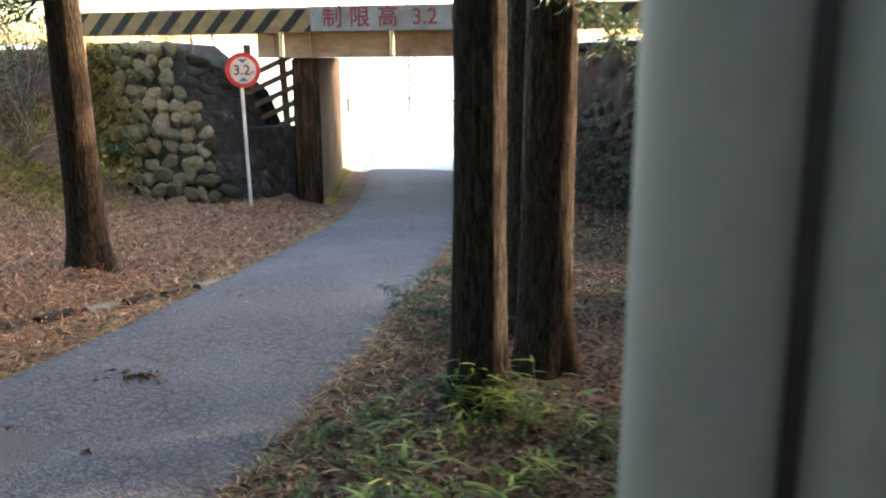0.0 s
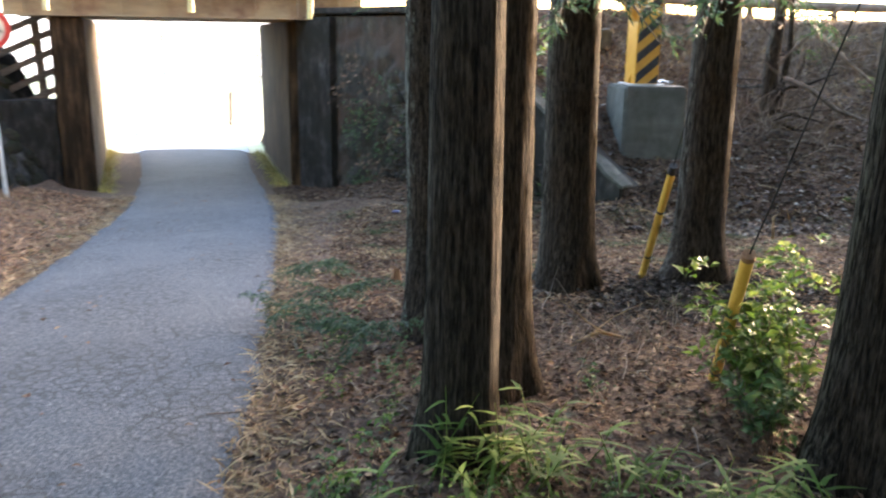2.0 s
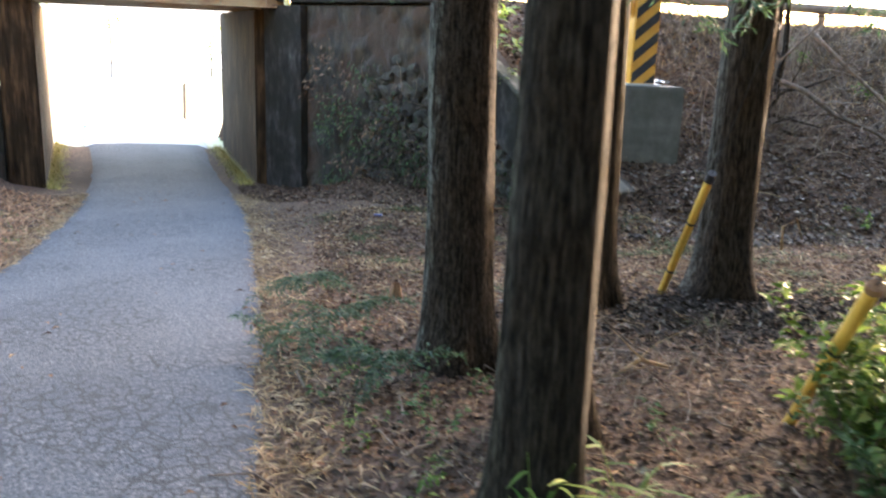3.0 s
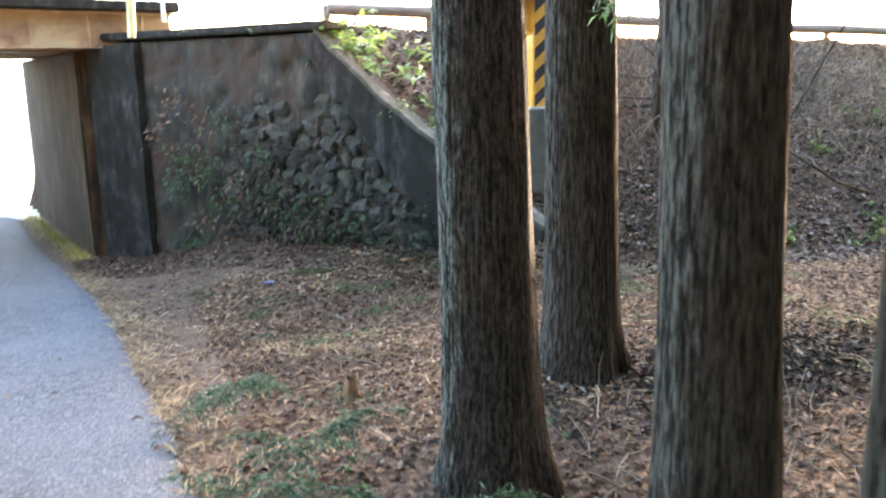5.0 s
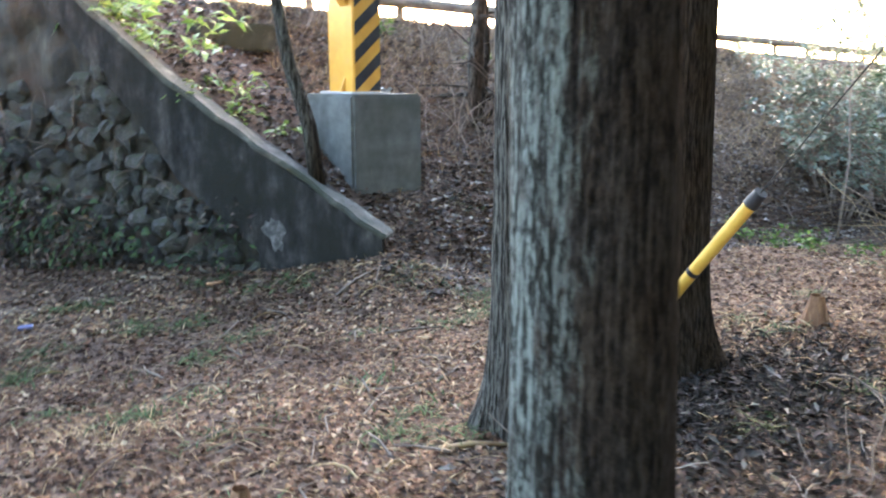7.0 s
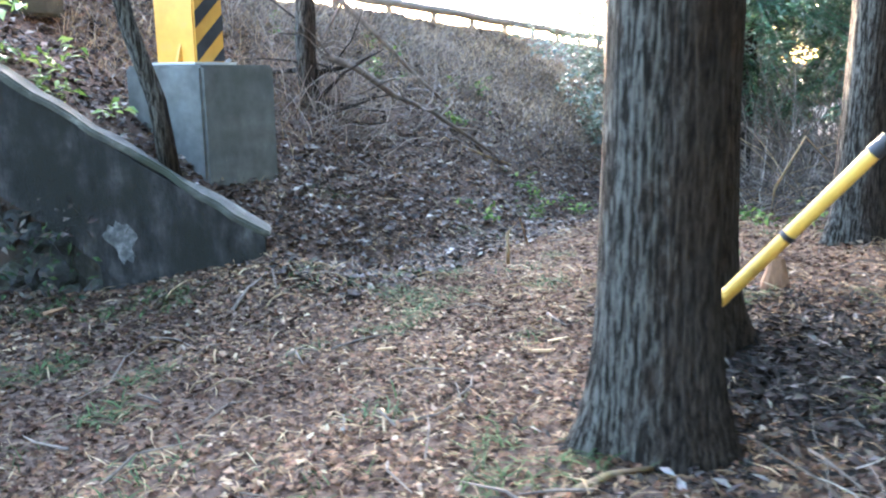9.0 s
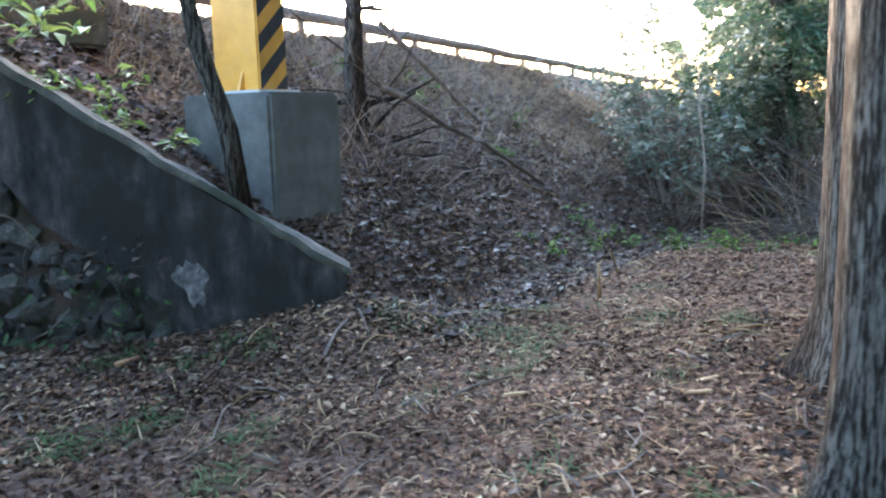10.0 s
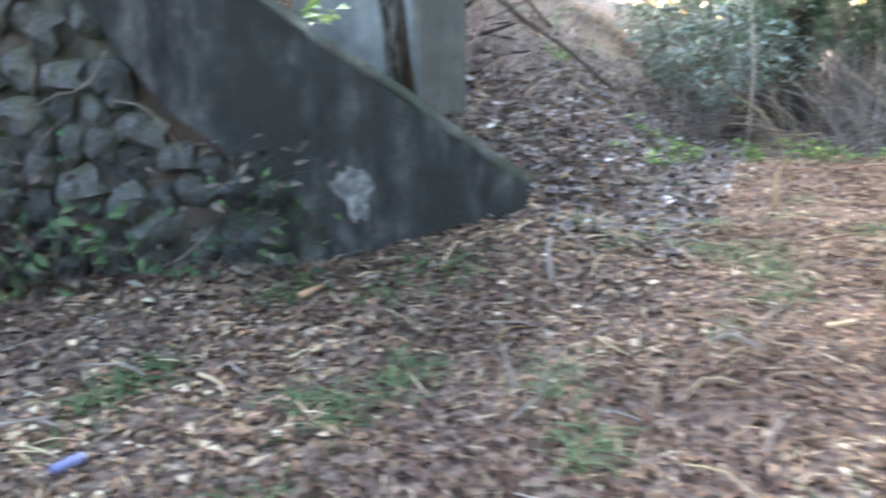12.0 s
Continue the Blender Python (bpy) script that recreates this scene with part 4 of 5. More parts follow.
# Lighter copy of the lane's surface; the sunshine is in its colour.
PALEROAD = surface("sunlit_pale_road", [(0.3, (0.42, 0.42, 0.4)), (0.7, (0.55, 0.55, 0.52))], 20, rough=0.85, bump=0.2)
tagged(strip("far_road", PALEROAD, 20.2, 58, 0.5, 0.041, 0.05), "lane beyond the bridge with sunshine put into its pale colour", "road", kind="structure")
# Self-glowing sheet; its emission stands in for the overexposed distance.
hm, hn, hl, hp = shader("glowing_haze")
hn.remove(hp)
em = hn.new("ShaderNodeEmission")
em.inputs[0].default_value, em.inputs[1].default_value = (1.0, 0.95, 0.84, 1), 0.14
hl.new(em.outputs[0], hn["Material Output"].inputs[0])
tagged(mesh_ob("backdrop", [(-70, 62, -1.5), (60, 62, -1.5), (60, 62, 3.2), (-70, 62, 3.2)], [(0, 1, 2, 3)], hm), "glowing sheet standing in for the bright hazy distance beyond the field", "backdrop", kind="structure")
for x, y, h in ((-3.55, 27.0, 0.9), (-3.9, 29.5, 0.8)):
    tagged(mesh_ob("field_post", *tube_data([(x, y, -1.2), (x + 0.02, y, -1.05 + h)], [0.05, 0.045], 10), TIMBER), "short dark post at the edge of the far lane", "post", group="field posts")
for i in range(9):
    x, y = -16 + i * 3.4 + rnd.uniform(-1, 1), 46 + rnd.uniform(-3, 3)
    t = empty("far_sapling", (x, y, -1.05))
    h = rnd.uniform(2.5, 4.5)
    mesh_ob("trunk", *tube_data([(0, 0, 0), (0.05, 0, h * 0.5), (0.02, 0, h)], [0.06, 0.045, 0.015], 6), TWIG, t)
    s = Soup()
    for k in range(120):
        p = Vector((rnd.gauss(0, 0.5), rnd.gauss(0, 0.5), h * rnd.uniform(0.35, 1.05)))
        s.leaf(p, any_way(), any_way(), 0.22, 0.12)
    s.done("crown", FRESH, t)
    tagged(t, "thin yellow-green sapling in the sunlit field", "sapling", group="far saplings")


# ---- ground cover ----
def scatter(n, spots, tilt, lengths, wide, name, mat, label, seed, lift=0.012, blade=False):
    rs = random.Random(seed)
    s = Soup()
    made = 0
    while made < n:
        x, y = spots(rs)
        if x is None:
            continue
        z = ground_z(x, y) + rs.uniform(0, lift)
        a = rs.uniform(0, 6.28)
        d = Vector((math.cos(a), math.sin(a), rs.uniform(-tilt, tilt) * 0.6 + 0.05))
        ln = rs.uniform(*lengths)
        up = Vector((rs.uniform(-tilt, tilt), rs.uniform(-tilt, tilt), 1))
        s.leaf((x, y, z), d, up, ln, ln * wide * rs.uniform(0.7, 1.3), rs.uniform(-0.1, 0.3))
        made += 1
    return tagged(s.done(name, mat), label, "leaf litter", kind="stuff")


def on_wall(x, y):
    b = behind_wing(x, y)
    return x < WING_E.x + 0.02 and 0.0 < b < 0.5


def on_road(x, y, m=0.0):
    return abs(x - road_mid(y)) < road_half(y) - m


def spot_field(rs):
    x, y = rs.uniform(-0.6, 7.5), rs.uniform(1.2, 12.4)
    if on_road(x, y, 0.1) or on_wall(x, y) or y > 10.3 + 0.3 * (x > 3.5) and behind_wing(x, y) > 0 and rs.random() < 0.7:
        return None, None
    return x, y


def spot_near(rs):
    x, y = rs.uniform(0.3, 5.0), rs.uniform(6.5, 11.4)
    if on_road(x, y, 0.0) or on_wall(x, y) or (behind_wing(x, y) > 0.1 and y > 10.3):
        return None, None
    return x, y


def spot_bank(rs):
    x, y = rs.uniform(1.5, 15), rs.uniform(9.6, 14.4)
    if on_wall(x, y) or (x < 3.6 and behind_wing(x, y) < 0.3):
        return None, None
    return x, y


def spot_left(rs):
    x, y = rs.uniform(-8.5, -1.8), rs.uniform(2.0, 13.6)
    if on_road(x, y, -0.02 * rs.random()) or (x < -5 and y > 12.9):
        return None, None
    return x, y


def spot_edge(rs):
    y = rs.uniform(0.5, 14.0)
    sd = rs.choice((-1, 1))
    x = road_mid(y) + sd * (road_half(y) + abs(rs.gauss(0, 0.22)) - 0.1)
    return x, y


def spot_road(rs):
    y = rs.uniform(1.5, 14.0)
    return road_mid(y) + rs.uniform(-1.05, 1.05), y


scatter(26000, spot_field, 0.55, (0.02, 0.06), 0.6, "leaf_litter", LITTER, "brown and tan fallen leaves covering the ground", 1)
scatter(24000, spot_near, 0.55, (0.02, 0.06), 0.6, "leaf_litter", LITTER, "brown and tan fallen leaves below the bank", 2)
scatter(8000, spot_field, 0.5, (0.05, 0.15), 0.06, "needle_litter", STRAW, "thin dry straw and needles among fallen leaves", 3)
scatter(40000, spot_bank, 0.8, (0.03, 0.1), 0.6, "bank_litter", BANKLITTER, "damp dark fallen leaves on the bank", 4)
scatter(32000, spot_left, 0.8, (0.04, 0.16), 0.12, "needle_litter", RUSTNEEDLE, "rust-brown cedar needles on the verge", 5, 0.03)
scatter(9000, spot_left, 0.7, (0.03, 0.08), 0.5, "leaf_litter", LITTER, "fallen leaves among rust needles", 6, 0.03)
scatter(9000, spot_edge, 0.5, (0.05, 0.16), 0.08, "verge_straw", STRAW, "pale dry straw along the edges of the lane", 7, 0.03)


def spot_foot(rs):
    x, y = rs.uniform(3.0, 6.5), rs.uniform(9.6, 11.6)
    return (None, None) if on_wall(x, y) else (x, y)


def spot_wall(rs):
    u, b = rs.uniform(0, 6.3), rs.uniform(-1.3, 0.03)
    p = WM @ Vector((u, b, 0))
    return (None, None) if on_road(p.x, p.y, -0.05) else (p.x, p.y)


def spot_far(rs):
    return rs.uniform(3.5, 13.0), rs.uniform(4.6, 11.0)


def spot_verge(rs):
    x, y = rs.uniform(0.0, 3.2), rs.uniform(1.4, 6.6)
    return (None, None) if on_road(x, y, 0.0) else (x, y)


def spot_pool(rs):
    """Spots gathered round the feet of two cedars."""
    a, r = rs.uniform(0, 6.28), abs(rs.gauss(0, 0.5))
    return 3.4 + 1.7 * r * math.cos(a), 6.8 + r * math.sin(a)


scatter(6000, spot_foot, 0.6, (0.025, 0.07), 0.5, "leaf_litter", DULLLITTER, "damp fallen leaves at the end of the wing wall", 14)
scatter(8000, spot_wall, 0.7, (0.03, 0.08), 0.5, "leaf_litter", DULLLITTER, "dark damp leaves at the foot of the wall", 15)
scatter(28000, spot_far, 0.6, (0.03, 0.08), 0.45, "leaf_litter", LITTER, "brown and tan fallen leaves across the clearing", 16)
scatter(12000, spot_verge, 0.7, (0.03, 0.08), 0.45, "leaf_litter", DULLLITTER, "dark leaves between the cedars", 17)
scatter(4500, spot_far, 0.6, (0.06, 0.2), 0.05, "needle_litter", STRAW, "dry straw across the clearing", 18, 0.03)
scatter(2500, spot_near, 0.6, (0.05, 0.16), 0.06, "needle_litter", STRAW, "dry straw below the bank", 19, 0.03)
scatter(11000, spot_pool, 0.9, (0.03, 0.1), 0.3, "leaf_litter", CREEPER, "dark leaf litter round two cedars", 20, 0.03)
rs_ = random.Random(12)
road_bits = Soup()
for i in range(70):
    x, y = spot_road(rs_)
    a = rs_.uniform(0, 6.28)
    ln = rs_.uniform(0.03, 0.09)
    road_bits.leaf((x, y, road_z(y) + 0.037), (math.cos(a), math.sin(a), 0.05), (rs_.uniform(-0.3, 0.3), 0, 1), ln, ln * 0.5)
tagged(road_bits.done("lane_leaves", LITTER), "a few fallen leaves scattered on the lane", "leaf litter", kind="stuff")

twigs = Soup()
for i in range(420):
    x, y = (spot_field if i % 3 else spot_bank)(rs_)
    if x is None:
        continue
    a, ln, z = rs_.uniform(0, 6.28), rs_.uniform(0.08, 0.38), ground_z(x, y)
    p = Vector((x, y, z + 0.015))
    q = p + Vector((math.cos(a), math.sin(a), 0)) * ln
    q.z = ground_z(q.x, q.y) + rs_.uniform(0.01, 0.08)
    m = (p + q) / 2 + Vector((rs_.uniform(-0.05, 0.05), rs_.uniform(-0.05, 0.05), rs_.uniform(0, 0.05)))
    r = rs_.uniform(0.003, 0.008)
    twigs.add(*tube_data([p, m, q], [r, r * 0.8, r * 0.4], 5))
tagged(twigs.done("twigs", TWIG), "dead twigs lying among the leaves", "twigs", kind="stuff")


pale = Soup()
for i in range(110):
    x, y = (spot_bank, spot_far, spot_near)[i % 3](rs_)
    if x is None:
        continue
    a, ln = rs_.uniform(0, 6.28), rs_.uniform(0.1, 0.34)
    pts = []
    for k in range(5):
        pts.append((x, y, ground_z(x, y) + 0.015 + 0.12 * ln * math.sin(k * 0.8)))
        x, y, a = x + math.cos(a) * ln / 4, y + math.sin(a) * ln / 4, a + rs_.uniform(-0.5, 0.5)
    r = rs_.uniform(0.004, 0.009)
    pale.add(*tube_data(pts, [r, r, r * 0.9, r * 0.7, r * 0.4], 5))
tagged(pale.done("pale_twigs", STRAW), "pale peeled twigs scattered on the ground", "twigs", kind="stuff")


def bare_bush(name, at, size, n, label, mat=BRAMBLE, group="", thick=0.006, upright=0.6):
    """A tangle of thin arching stems."""
    s = Soup()
    for i in range(n):
        p = Vector((rnd.gauss(0, size[0] * 0.4), rnd.gauss(0, size[1] * 0.4), 0))
        p.z = ground_z(at[0] + p.x, at[1] + p.y) - at[2] - 0.02
        d = any_way(upright - 0.3, 1.0)
        ln = size[2] * rnd.uniform(0.5, 1.2)
        pts, c = [], p
        for k in range(5):
            pts.append(tuple(c))
            d = (d + any_way() * 0.35 + Vector((0, 0, -0.06 * k))).normalized()
            c = c + d * ln / 4
        r = thick * rnd.uniform(0.5, 1.3)
        s.add(*tube_data(pts, [r, r * 0.8, r * 0.65, r * 0.5, r * 0.3], 4))
    ob = empty(name, at)
    tagged(s.done("stem_tangle", mat, ob), kind="stuff")
    return tagged(ob, label, "bush", group=group)


def leafy_bush(name, at, size, n_stems, n_leaves, leaf, mat, label, group="", spread=1.0, wide=0.45, category="shrub"):
    ob = empty(name, at)
    stems, leaves = Soup(), Soup()
    tips = []
    for i in range(n_stems):
        a = rnd.uniform(0, 6.28)
        r0 = rnd.random() ** 0.5 * 0.45
        p = Vector((math.cos(a) * size[0] * r0, math.sin(a) * size[1] * r0, 0))
        p.z = ground_z(at[0] + p.x, at[1] + p.y) - at[2] - 0.02
        lean = Vector((math.cos(a) * spread, math.sin(a) * spread, 1.3)).normalized()
        ln = size[2] * rnd.uniform(0.55, 1.1)
        pts, c = [], p
        for k in range(5):
            pts.append(tuple(c))
            lean = (lean + any_way() * 0.22 + Vector((0, 0, -0.05 * k * spread))).normalized()
            c = c + lean * ln / 4
            if k > 0:
                tips.append((c.copy(), lean.copy()))
        thick = 0.012 * min(1, max(0.3, size[2] / 1.6))
        stems.add(*tube_data(pts, [thick, thick * 0.85, thick * 0.7, thick * 0.5, thick * 0.25], 5))
    for i in range(n_leaves):
        c, l_ = rnd.choice(tips)
        o = c + any_way() * size[0] * 0.13
        d = (any_way(-0.6, 0.5) + l_ * 0.4)
        ln = leaf * rnd.uniform(0.6, 1.3)
        leaves.leaf(o, d, Vector((0, 0, 1)) + any_way() * 0.7, ln, ln * wide, rnd.uniform(0.05, 0.35))
    tagged(stems.done("stem_tangle", TWIG, ob), kind="stuff")
    tagged(leaves.done("foliage", mat, ob), kind="stuff")
    return tagged(ob, label, category, group=group)


def at_ground(x, y):
    return (x, y, ground_z(x, y))


# bamboo grass and low green at the foot of the trees
def sasa(at, n, h, label):
    ob = empty("bamboo_grass", at)
    s, st = Soup(), Soup()
    for i in range(n):
        p = Vector((rnd.gauss(0, 0.16), rnd.gauss(0, 0.14), 0))
        p.z = ground_z(at[0] + p.x, at[1] + p.y) - at[2]
        d = any_way(0.75, 1.0)
        ln = h * rnd.uniform(0.5, 1.1)
        q = p + d * ln
        st.add(*tube_data([p, (p + q) / 2 + any_way() * 0.02, q], [0.003, 0.0025, 0.0015], 4))
        for k in range(6):
            o = p.lerp(q, rnd.uniform(0.3, 1.0))
            s.blade(o, any_way(-0.1, 0.6), rnd.uniform(0.08, 0.16), rnd.uniform(0.016, 0.027), rnd.uniform(0.3, 1.1))
    tagged(st.done("stem_tangle", SASA, ob), kind="stuff")
    tagged(s.done("foliage", SASA, ob), kind="stuff")
    return tagged(ob, label, "bamboo grass", group="bamboo grass clumps")


for x, y, n, h in ((1.2, 3.5, 15, 0.42), (1.36, 3.85, 7, 0.36), (0.95, 2.9, 7, 0.22), (1.6, 3.5, 7, 0.3), (1.4, 2.75, 9, 0.24), (1.9, 3.4, 6, 0.3), (1.15, 2.4, 8, 0.2), (2.05, 2.6, 9, 0.26), (2.1, 3.1, 6, 0.28), (1.6, 2.3, 7, 0.2), (2.35, 3.3, 5, 0.28)):
    sasa(at_ground(x, y), n, h, "bright green bamboo grass at the foot of a cedar")
for x, y, sz, n in ((2.66, 4.22, 0.46, 420), (2.6, 4.36, 0.36, 420), (2.76, 4.4, 0.42, 330), (2.56, 4.0, 0.3, 330), (2.5, 3.85, 0.2, 200)):
    leafy_bush("evergreen_shrub", at_ground(x, y), (sz * 0.6, sz * 0.6, 0.66 * sz / 0.4), 14, n, 0.075, SASA if n > 300 else LEAF, "leafy green shrub beside a yellow guard", "verge shrubs", 0.14)
for i in range(62):
    y = rnd.uniform(1.6, 6.6) if i % 2 else rnd.uniform(1.5, 3.6)
    x = road_mid(y) + 1.3 + abs(rnd.gauss(0, 0.75))
    leafy_bush("ground_plant", at_ground(x, y), (0.22, 0.22, 0.16), 6, 46, 0.045, rnd.choice((LEAF, LEAF, SASA)), "small dark green plant among fallen leaves", "ground plants", category="plant")
for x, y in ((0.15, 5.9), (0.5, 6.3), (0.7, 5.5), (0.2, 7.3)):
    ob = empty("fallen_cedar_branch", at_ground(x, y))
    s = Soup()
    for k in range(6):
        spray(s, (rnd.uniform(-0.12, 0.12), rnd.uniform(-0.12, 0.12), 0.2), any_way(0.05, 0.5), rnd.uniform(0.35, 0.55), 50)
    s.done("needles", CEDAR, ob)
    tagged(ob, "green cedar sprig on the verge", "cedar sprig", group="green sprigs")


def tuft(x, y, n, h, mat, name, label, wide=0.006):
    ob = empty(name, at_ground(x, y))
    s = Soup()
    for i in range(n):
        p = Vector((rnd.gauss(0, 0.09), rnd.gauss(0, 0.09), 0))
        p.z = ground_z(x + p.x, y + p.y) - ob.location.z - 0.01
        s.blade(p, any_way(0.3, 0.95), h * rnd.uniform(0.5, 1.2), wide, rnd.uniform(0.2, 1.0))
    tagged(s.done("grass", mat, ob), kind="stuff")
    return tagged(ob, label, "grass tuft", group=name + "s")


for i in range(40):
    x, y = spot_field(rs_)
    if x is not None:
        tuft(x, y, 26, 0.09, FERN, "grass_tuft", "short green grass tuft among fallen leaves", 0.007)
for x, y in ((3.71, 10.0), (3.95, 9.8), (2.2, 8.4), (1.4, 9.0), (0.9, 7.35), (5.2, 9.1), (4.6, 8.6), (6.6, 9.9)):
    tuft(x, y, 60, 0.12, LEAF, "grass_tuft", "dark green grass tuft among fallen leaves", 0.008)

for i in range(16):
    y = rnd.uniform(3.5, 12.5)
    x = road_mid(y) - road_half(y) - 0.15 - abs(rnd.gauss(0, 0.9))
    tuft(x, y, 40, 0.12, SASA, "grass_tuft", "green grass tuft among rust-brown needles", 0.007)

# stumps
for x, y, r, h in ((0.9, 7.42, 0.045, 0.12), (4.95, 7.18, 0.072, 0.2)):
    v, f = trunk_data(h, r, (0.05, 0), int(x * 10), flare=1.4, seg=18, rings=8)
    ob = empty("stump", at_ground(x, y))
    mesh_ob("body", v, f, CUTWOOD, ob)
    tagged(ob, "small orange-brown cut stump among leaves", "stump", group="stumps")

# dead trunks and branches on the bank
def snag(name, pts, r, label, twigs_n=0, mat=TWIG, reach=0.8):
    base = Vector(pts[0])
    ob = empty(name, base)
    pts = [Vector(p) - base for p in pts]
    n = len(pts)
    mesh_ob("stem", *tube_data(pts, [r * (1 - 0.55 * i / (n - 1)) for i in range(n)], 10), mat, ob, smooth=True)
    for k in range(twigs_n):
        i = rnd.randrange(1, n)
        c = pts[i - 1].lerp(pts[i], rnd.random())
        d = any_way(-0.2, 0.8)
        q = [c]
        for j in range(3):
            d = (d + any_way() * 0.3).normalized()
            q.append(q[-1] + d * reach * rnd.uniform(0.15, 0.35))
        mesh_ob("twig", *tube_data(q, [r * 0.3, r * 0.22, r * 0.15, r * 0.07], 5), mat, ob)
    return tagged(ob, label, "dead tree" if r > 0.03 else "branch")


snag("dead_sapling", [(3.56, 11.08, 0.1), (3.5, 11.12, 0.75), (3.36, 11.2, 1.3), (3.28, 11.25, 1.9), (3.24, 11.3, 2.8), (3.3, 11.35, 4.0)], 0.075, "thin dark leaning trunk in front of the footing block", 0, DARKBARK)
snag("dead_tree", [(6.43, 12.1, 0.35), (6.42, 12.15, 1.3), (6.47, 12.15, 2.0), (6.42, 12.2, 2.8), (6.5, 12.25, 4.2)], 0.118, "bare dead trunk with broken twigs on the bank", 16, DARKBARK, 1.3)
snag("dead_tree", [(6.6, 12.25, 0.45), (6.75, 12.3, 1.5), (6.7, 12.3, 2.3), (6.9, 12.3, 3.2)], 0.05, "slender bare trunk beside a dead trunk", 12, DARKBARK, 1.4)
snag("fallen_branch", [(6.5, 11.9, 1.1), (6.8, 11.75, 0.98), (7.1, 11.5, 0.7), (7.6, 11.3, 0.5), (8.2, 10.85, 0.0)], 0.042, "long fallen branch lying down the bank", 14)
snag("fallen_branch", [(7.0, 12.2, 1.8), (7.4, 11.9, 1.35), (7.9, 11.7, 0.9), (8.3, 11.5, 0.55)], 0.034, "bare branch leaning on the bank", 6)
snag("fallen_branch", [(6.4, 11.9, 1.3), (7.0, 11.9, 1.9), (7.5, 11.95, 2.3)], 0.02, "bare crossing branch on the bank", 4)
snag("fallen_stick", [(8.3, 11.3, 0.05), (8.6, 11.15, -0.08), (8.95, 10.95, -0.22)], 0.025, "pale peeled stick on the slope", 0, STRAW)
snag("fallen_stick", [(2.45, 11.1, -0.52), (2.58, 11.05, -0.5)], 0.018, "orange-brown stick near the wall", 0, CUTWOOD)
snag("fallen_stick", [(1.9, 5.5, -0.4), (2.2, 5.65, -0.3), (2.55, 5.6, -0.38)], 0.018, "pale bent stick among brambles", 3, STRAW)
snag("fallen_stick", [(1.75, 6.3, -0.45), (2.3, 6.0, -0.4), (2.7, 5.85, -0.42)], 0.025, "straight pale branch lying near a cedar", 2, TWIG)
snag("bent_stick", [(5.2, 9.2, -0.55), (5.18, 9.2, -0.3), (5.3, 9.15, -0.2), (5.36, 9.1, -0.42)], 0.015, "white bent stick standing in leaves", 0, STRAW)
for a, b, r, label, mat in (((3.1, 10.13), (3.55, 10.25), 0.014, "dark straight stick on the leaves", TWIG), ((2.63, 9.82), (2.46, 9.65), 0.009, "pale curved twig on the leaves", STRAW),
                            ((3.96, 8.34), (3.75, 8.14), 0.012, "grey stick on the leaves", TWIG), ((1.82, 7.33), (2.07, 7.15), 0.018, "pale stick at the foot of a cedar", STRAW), ((2.9, 9.2), (3.3, 9.05), 0.008, "thin brown twig on the leaves", TWIG)):
    mid = ((a[0] + b[0]) / 2 + 0.02, (a[1] + b[1]) / 2 + 0.03)
    snag("fallen_stick", [(x, y, ground_z(x, y) + 0.02) for x, y in (a, mid, b)], r, label, 0, mat)
for x, y in ((3.46, 8.07), (3.22, 8.06), (3.0, 8.9), (4.1, 9.3)):
    c = part("wood_chip", box_bm((0.12, 0.035, 0.012), (0, 0, 0.02), (6, 10, rnd.uniform(0, 180)), bevel=0.004), STRAW)
    c.location = at_ground(x, y)
    tagged(c, "pale split wood chip on the leaves", "wood chip", group="wood chips")

for i in range(26):
    x, y = (rnd.uniform(5.2, 11), rnd.uniform(11.9, 13.9)) if i > 5 else (6.1 + 0.17 * i, 11.8 + 0.1 * (i % 3))
    bare_bush("bramble", at_ground(x, y), (0.8, 0.6, 0.7), 46, "tangle of dry brown bramble on the bank", group="brambles", thick=0.005)
for x, y, k in ((2.0, 4.95, 0.45), (2.3, 5.5, 0.5), (1.75, 5.6, 0.4), (1.9, 6.2, 0.5), (2.7, 5.9, 0.5)):
    bare_bush("bramble", at_ground(x, y), (k, k, 0.3), 60, "low tangle of dry brown stems between cedars", group="brambles", thick=0.004, upright=0.2)

for x, y in ((2.9, 6.5), (3.4, 6.4), (4.0, 6.8), (4.5, 7.0)):
    bare_bush("brushwood", at_ground(x, y), (0.35, 0.3, 0.16), 45, "low dark brushwood on bare soil", CREEPER, "brushwood", 0.006, 0.1)
can = empty("drink_can", at_ground(1.03, 11.0))
part("body", rod_bm((-0.045, 0.012, 0.012), (0.045, -0.012, 0.016), 0.019, 0.019, 20), CANPAINT, can)
part("rim", rod_bm((0.045, -0.012, 0.016), (0.05, -0.0133, 0.016), 0.017, 0.014, 20), GALV, can)
tagged(can, "pale violet drink can lying among fallen leaves", "can")
snag("fallen_stick", [(1.0, 11.45, -0.58), (1.08, 11.36, -0.6), (1.2, 11.32, -0.59), (1.36, 11.3, -0.6)], 0.02, "pale curved stick on the leaves", 0, STRAW)
for x, y in ((0.97, 8.67), (0.73, 8.82)):
    tuft(x, y, 130, 0.1, STRAW, "straw_clump", "flattened clump of pale yellow straw", 0.008)
clump = Soup()
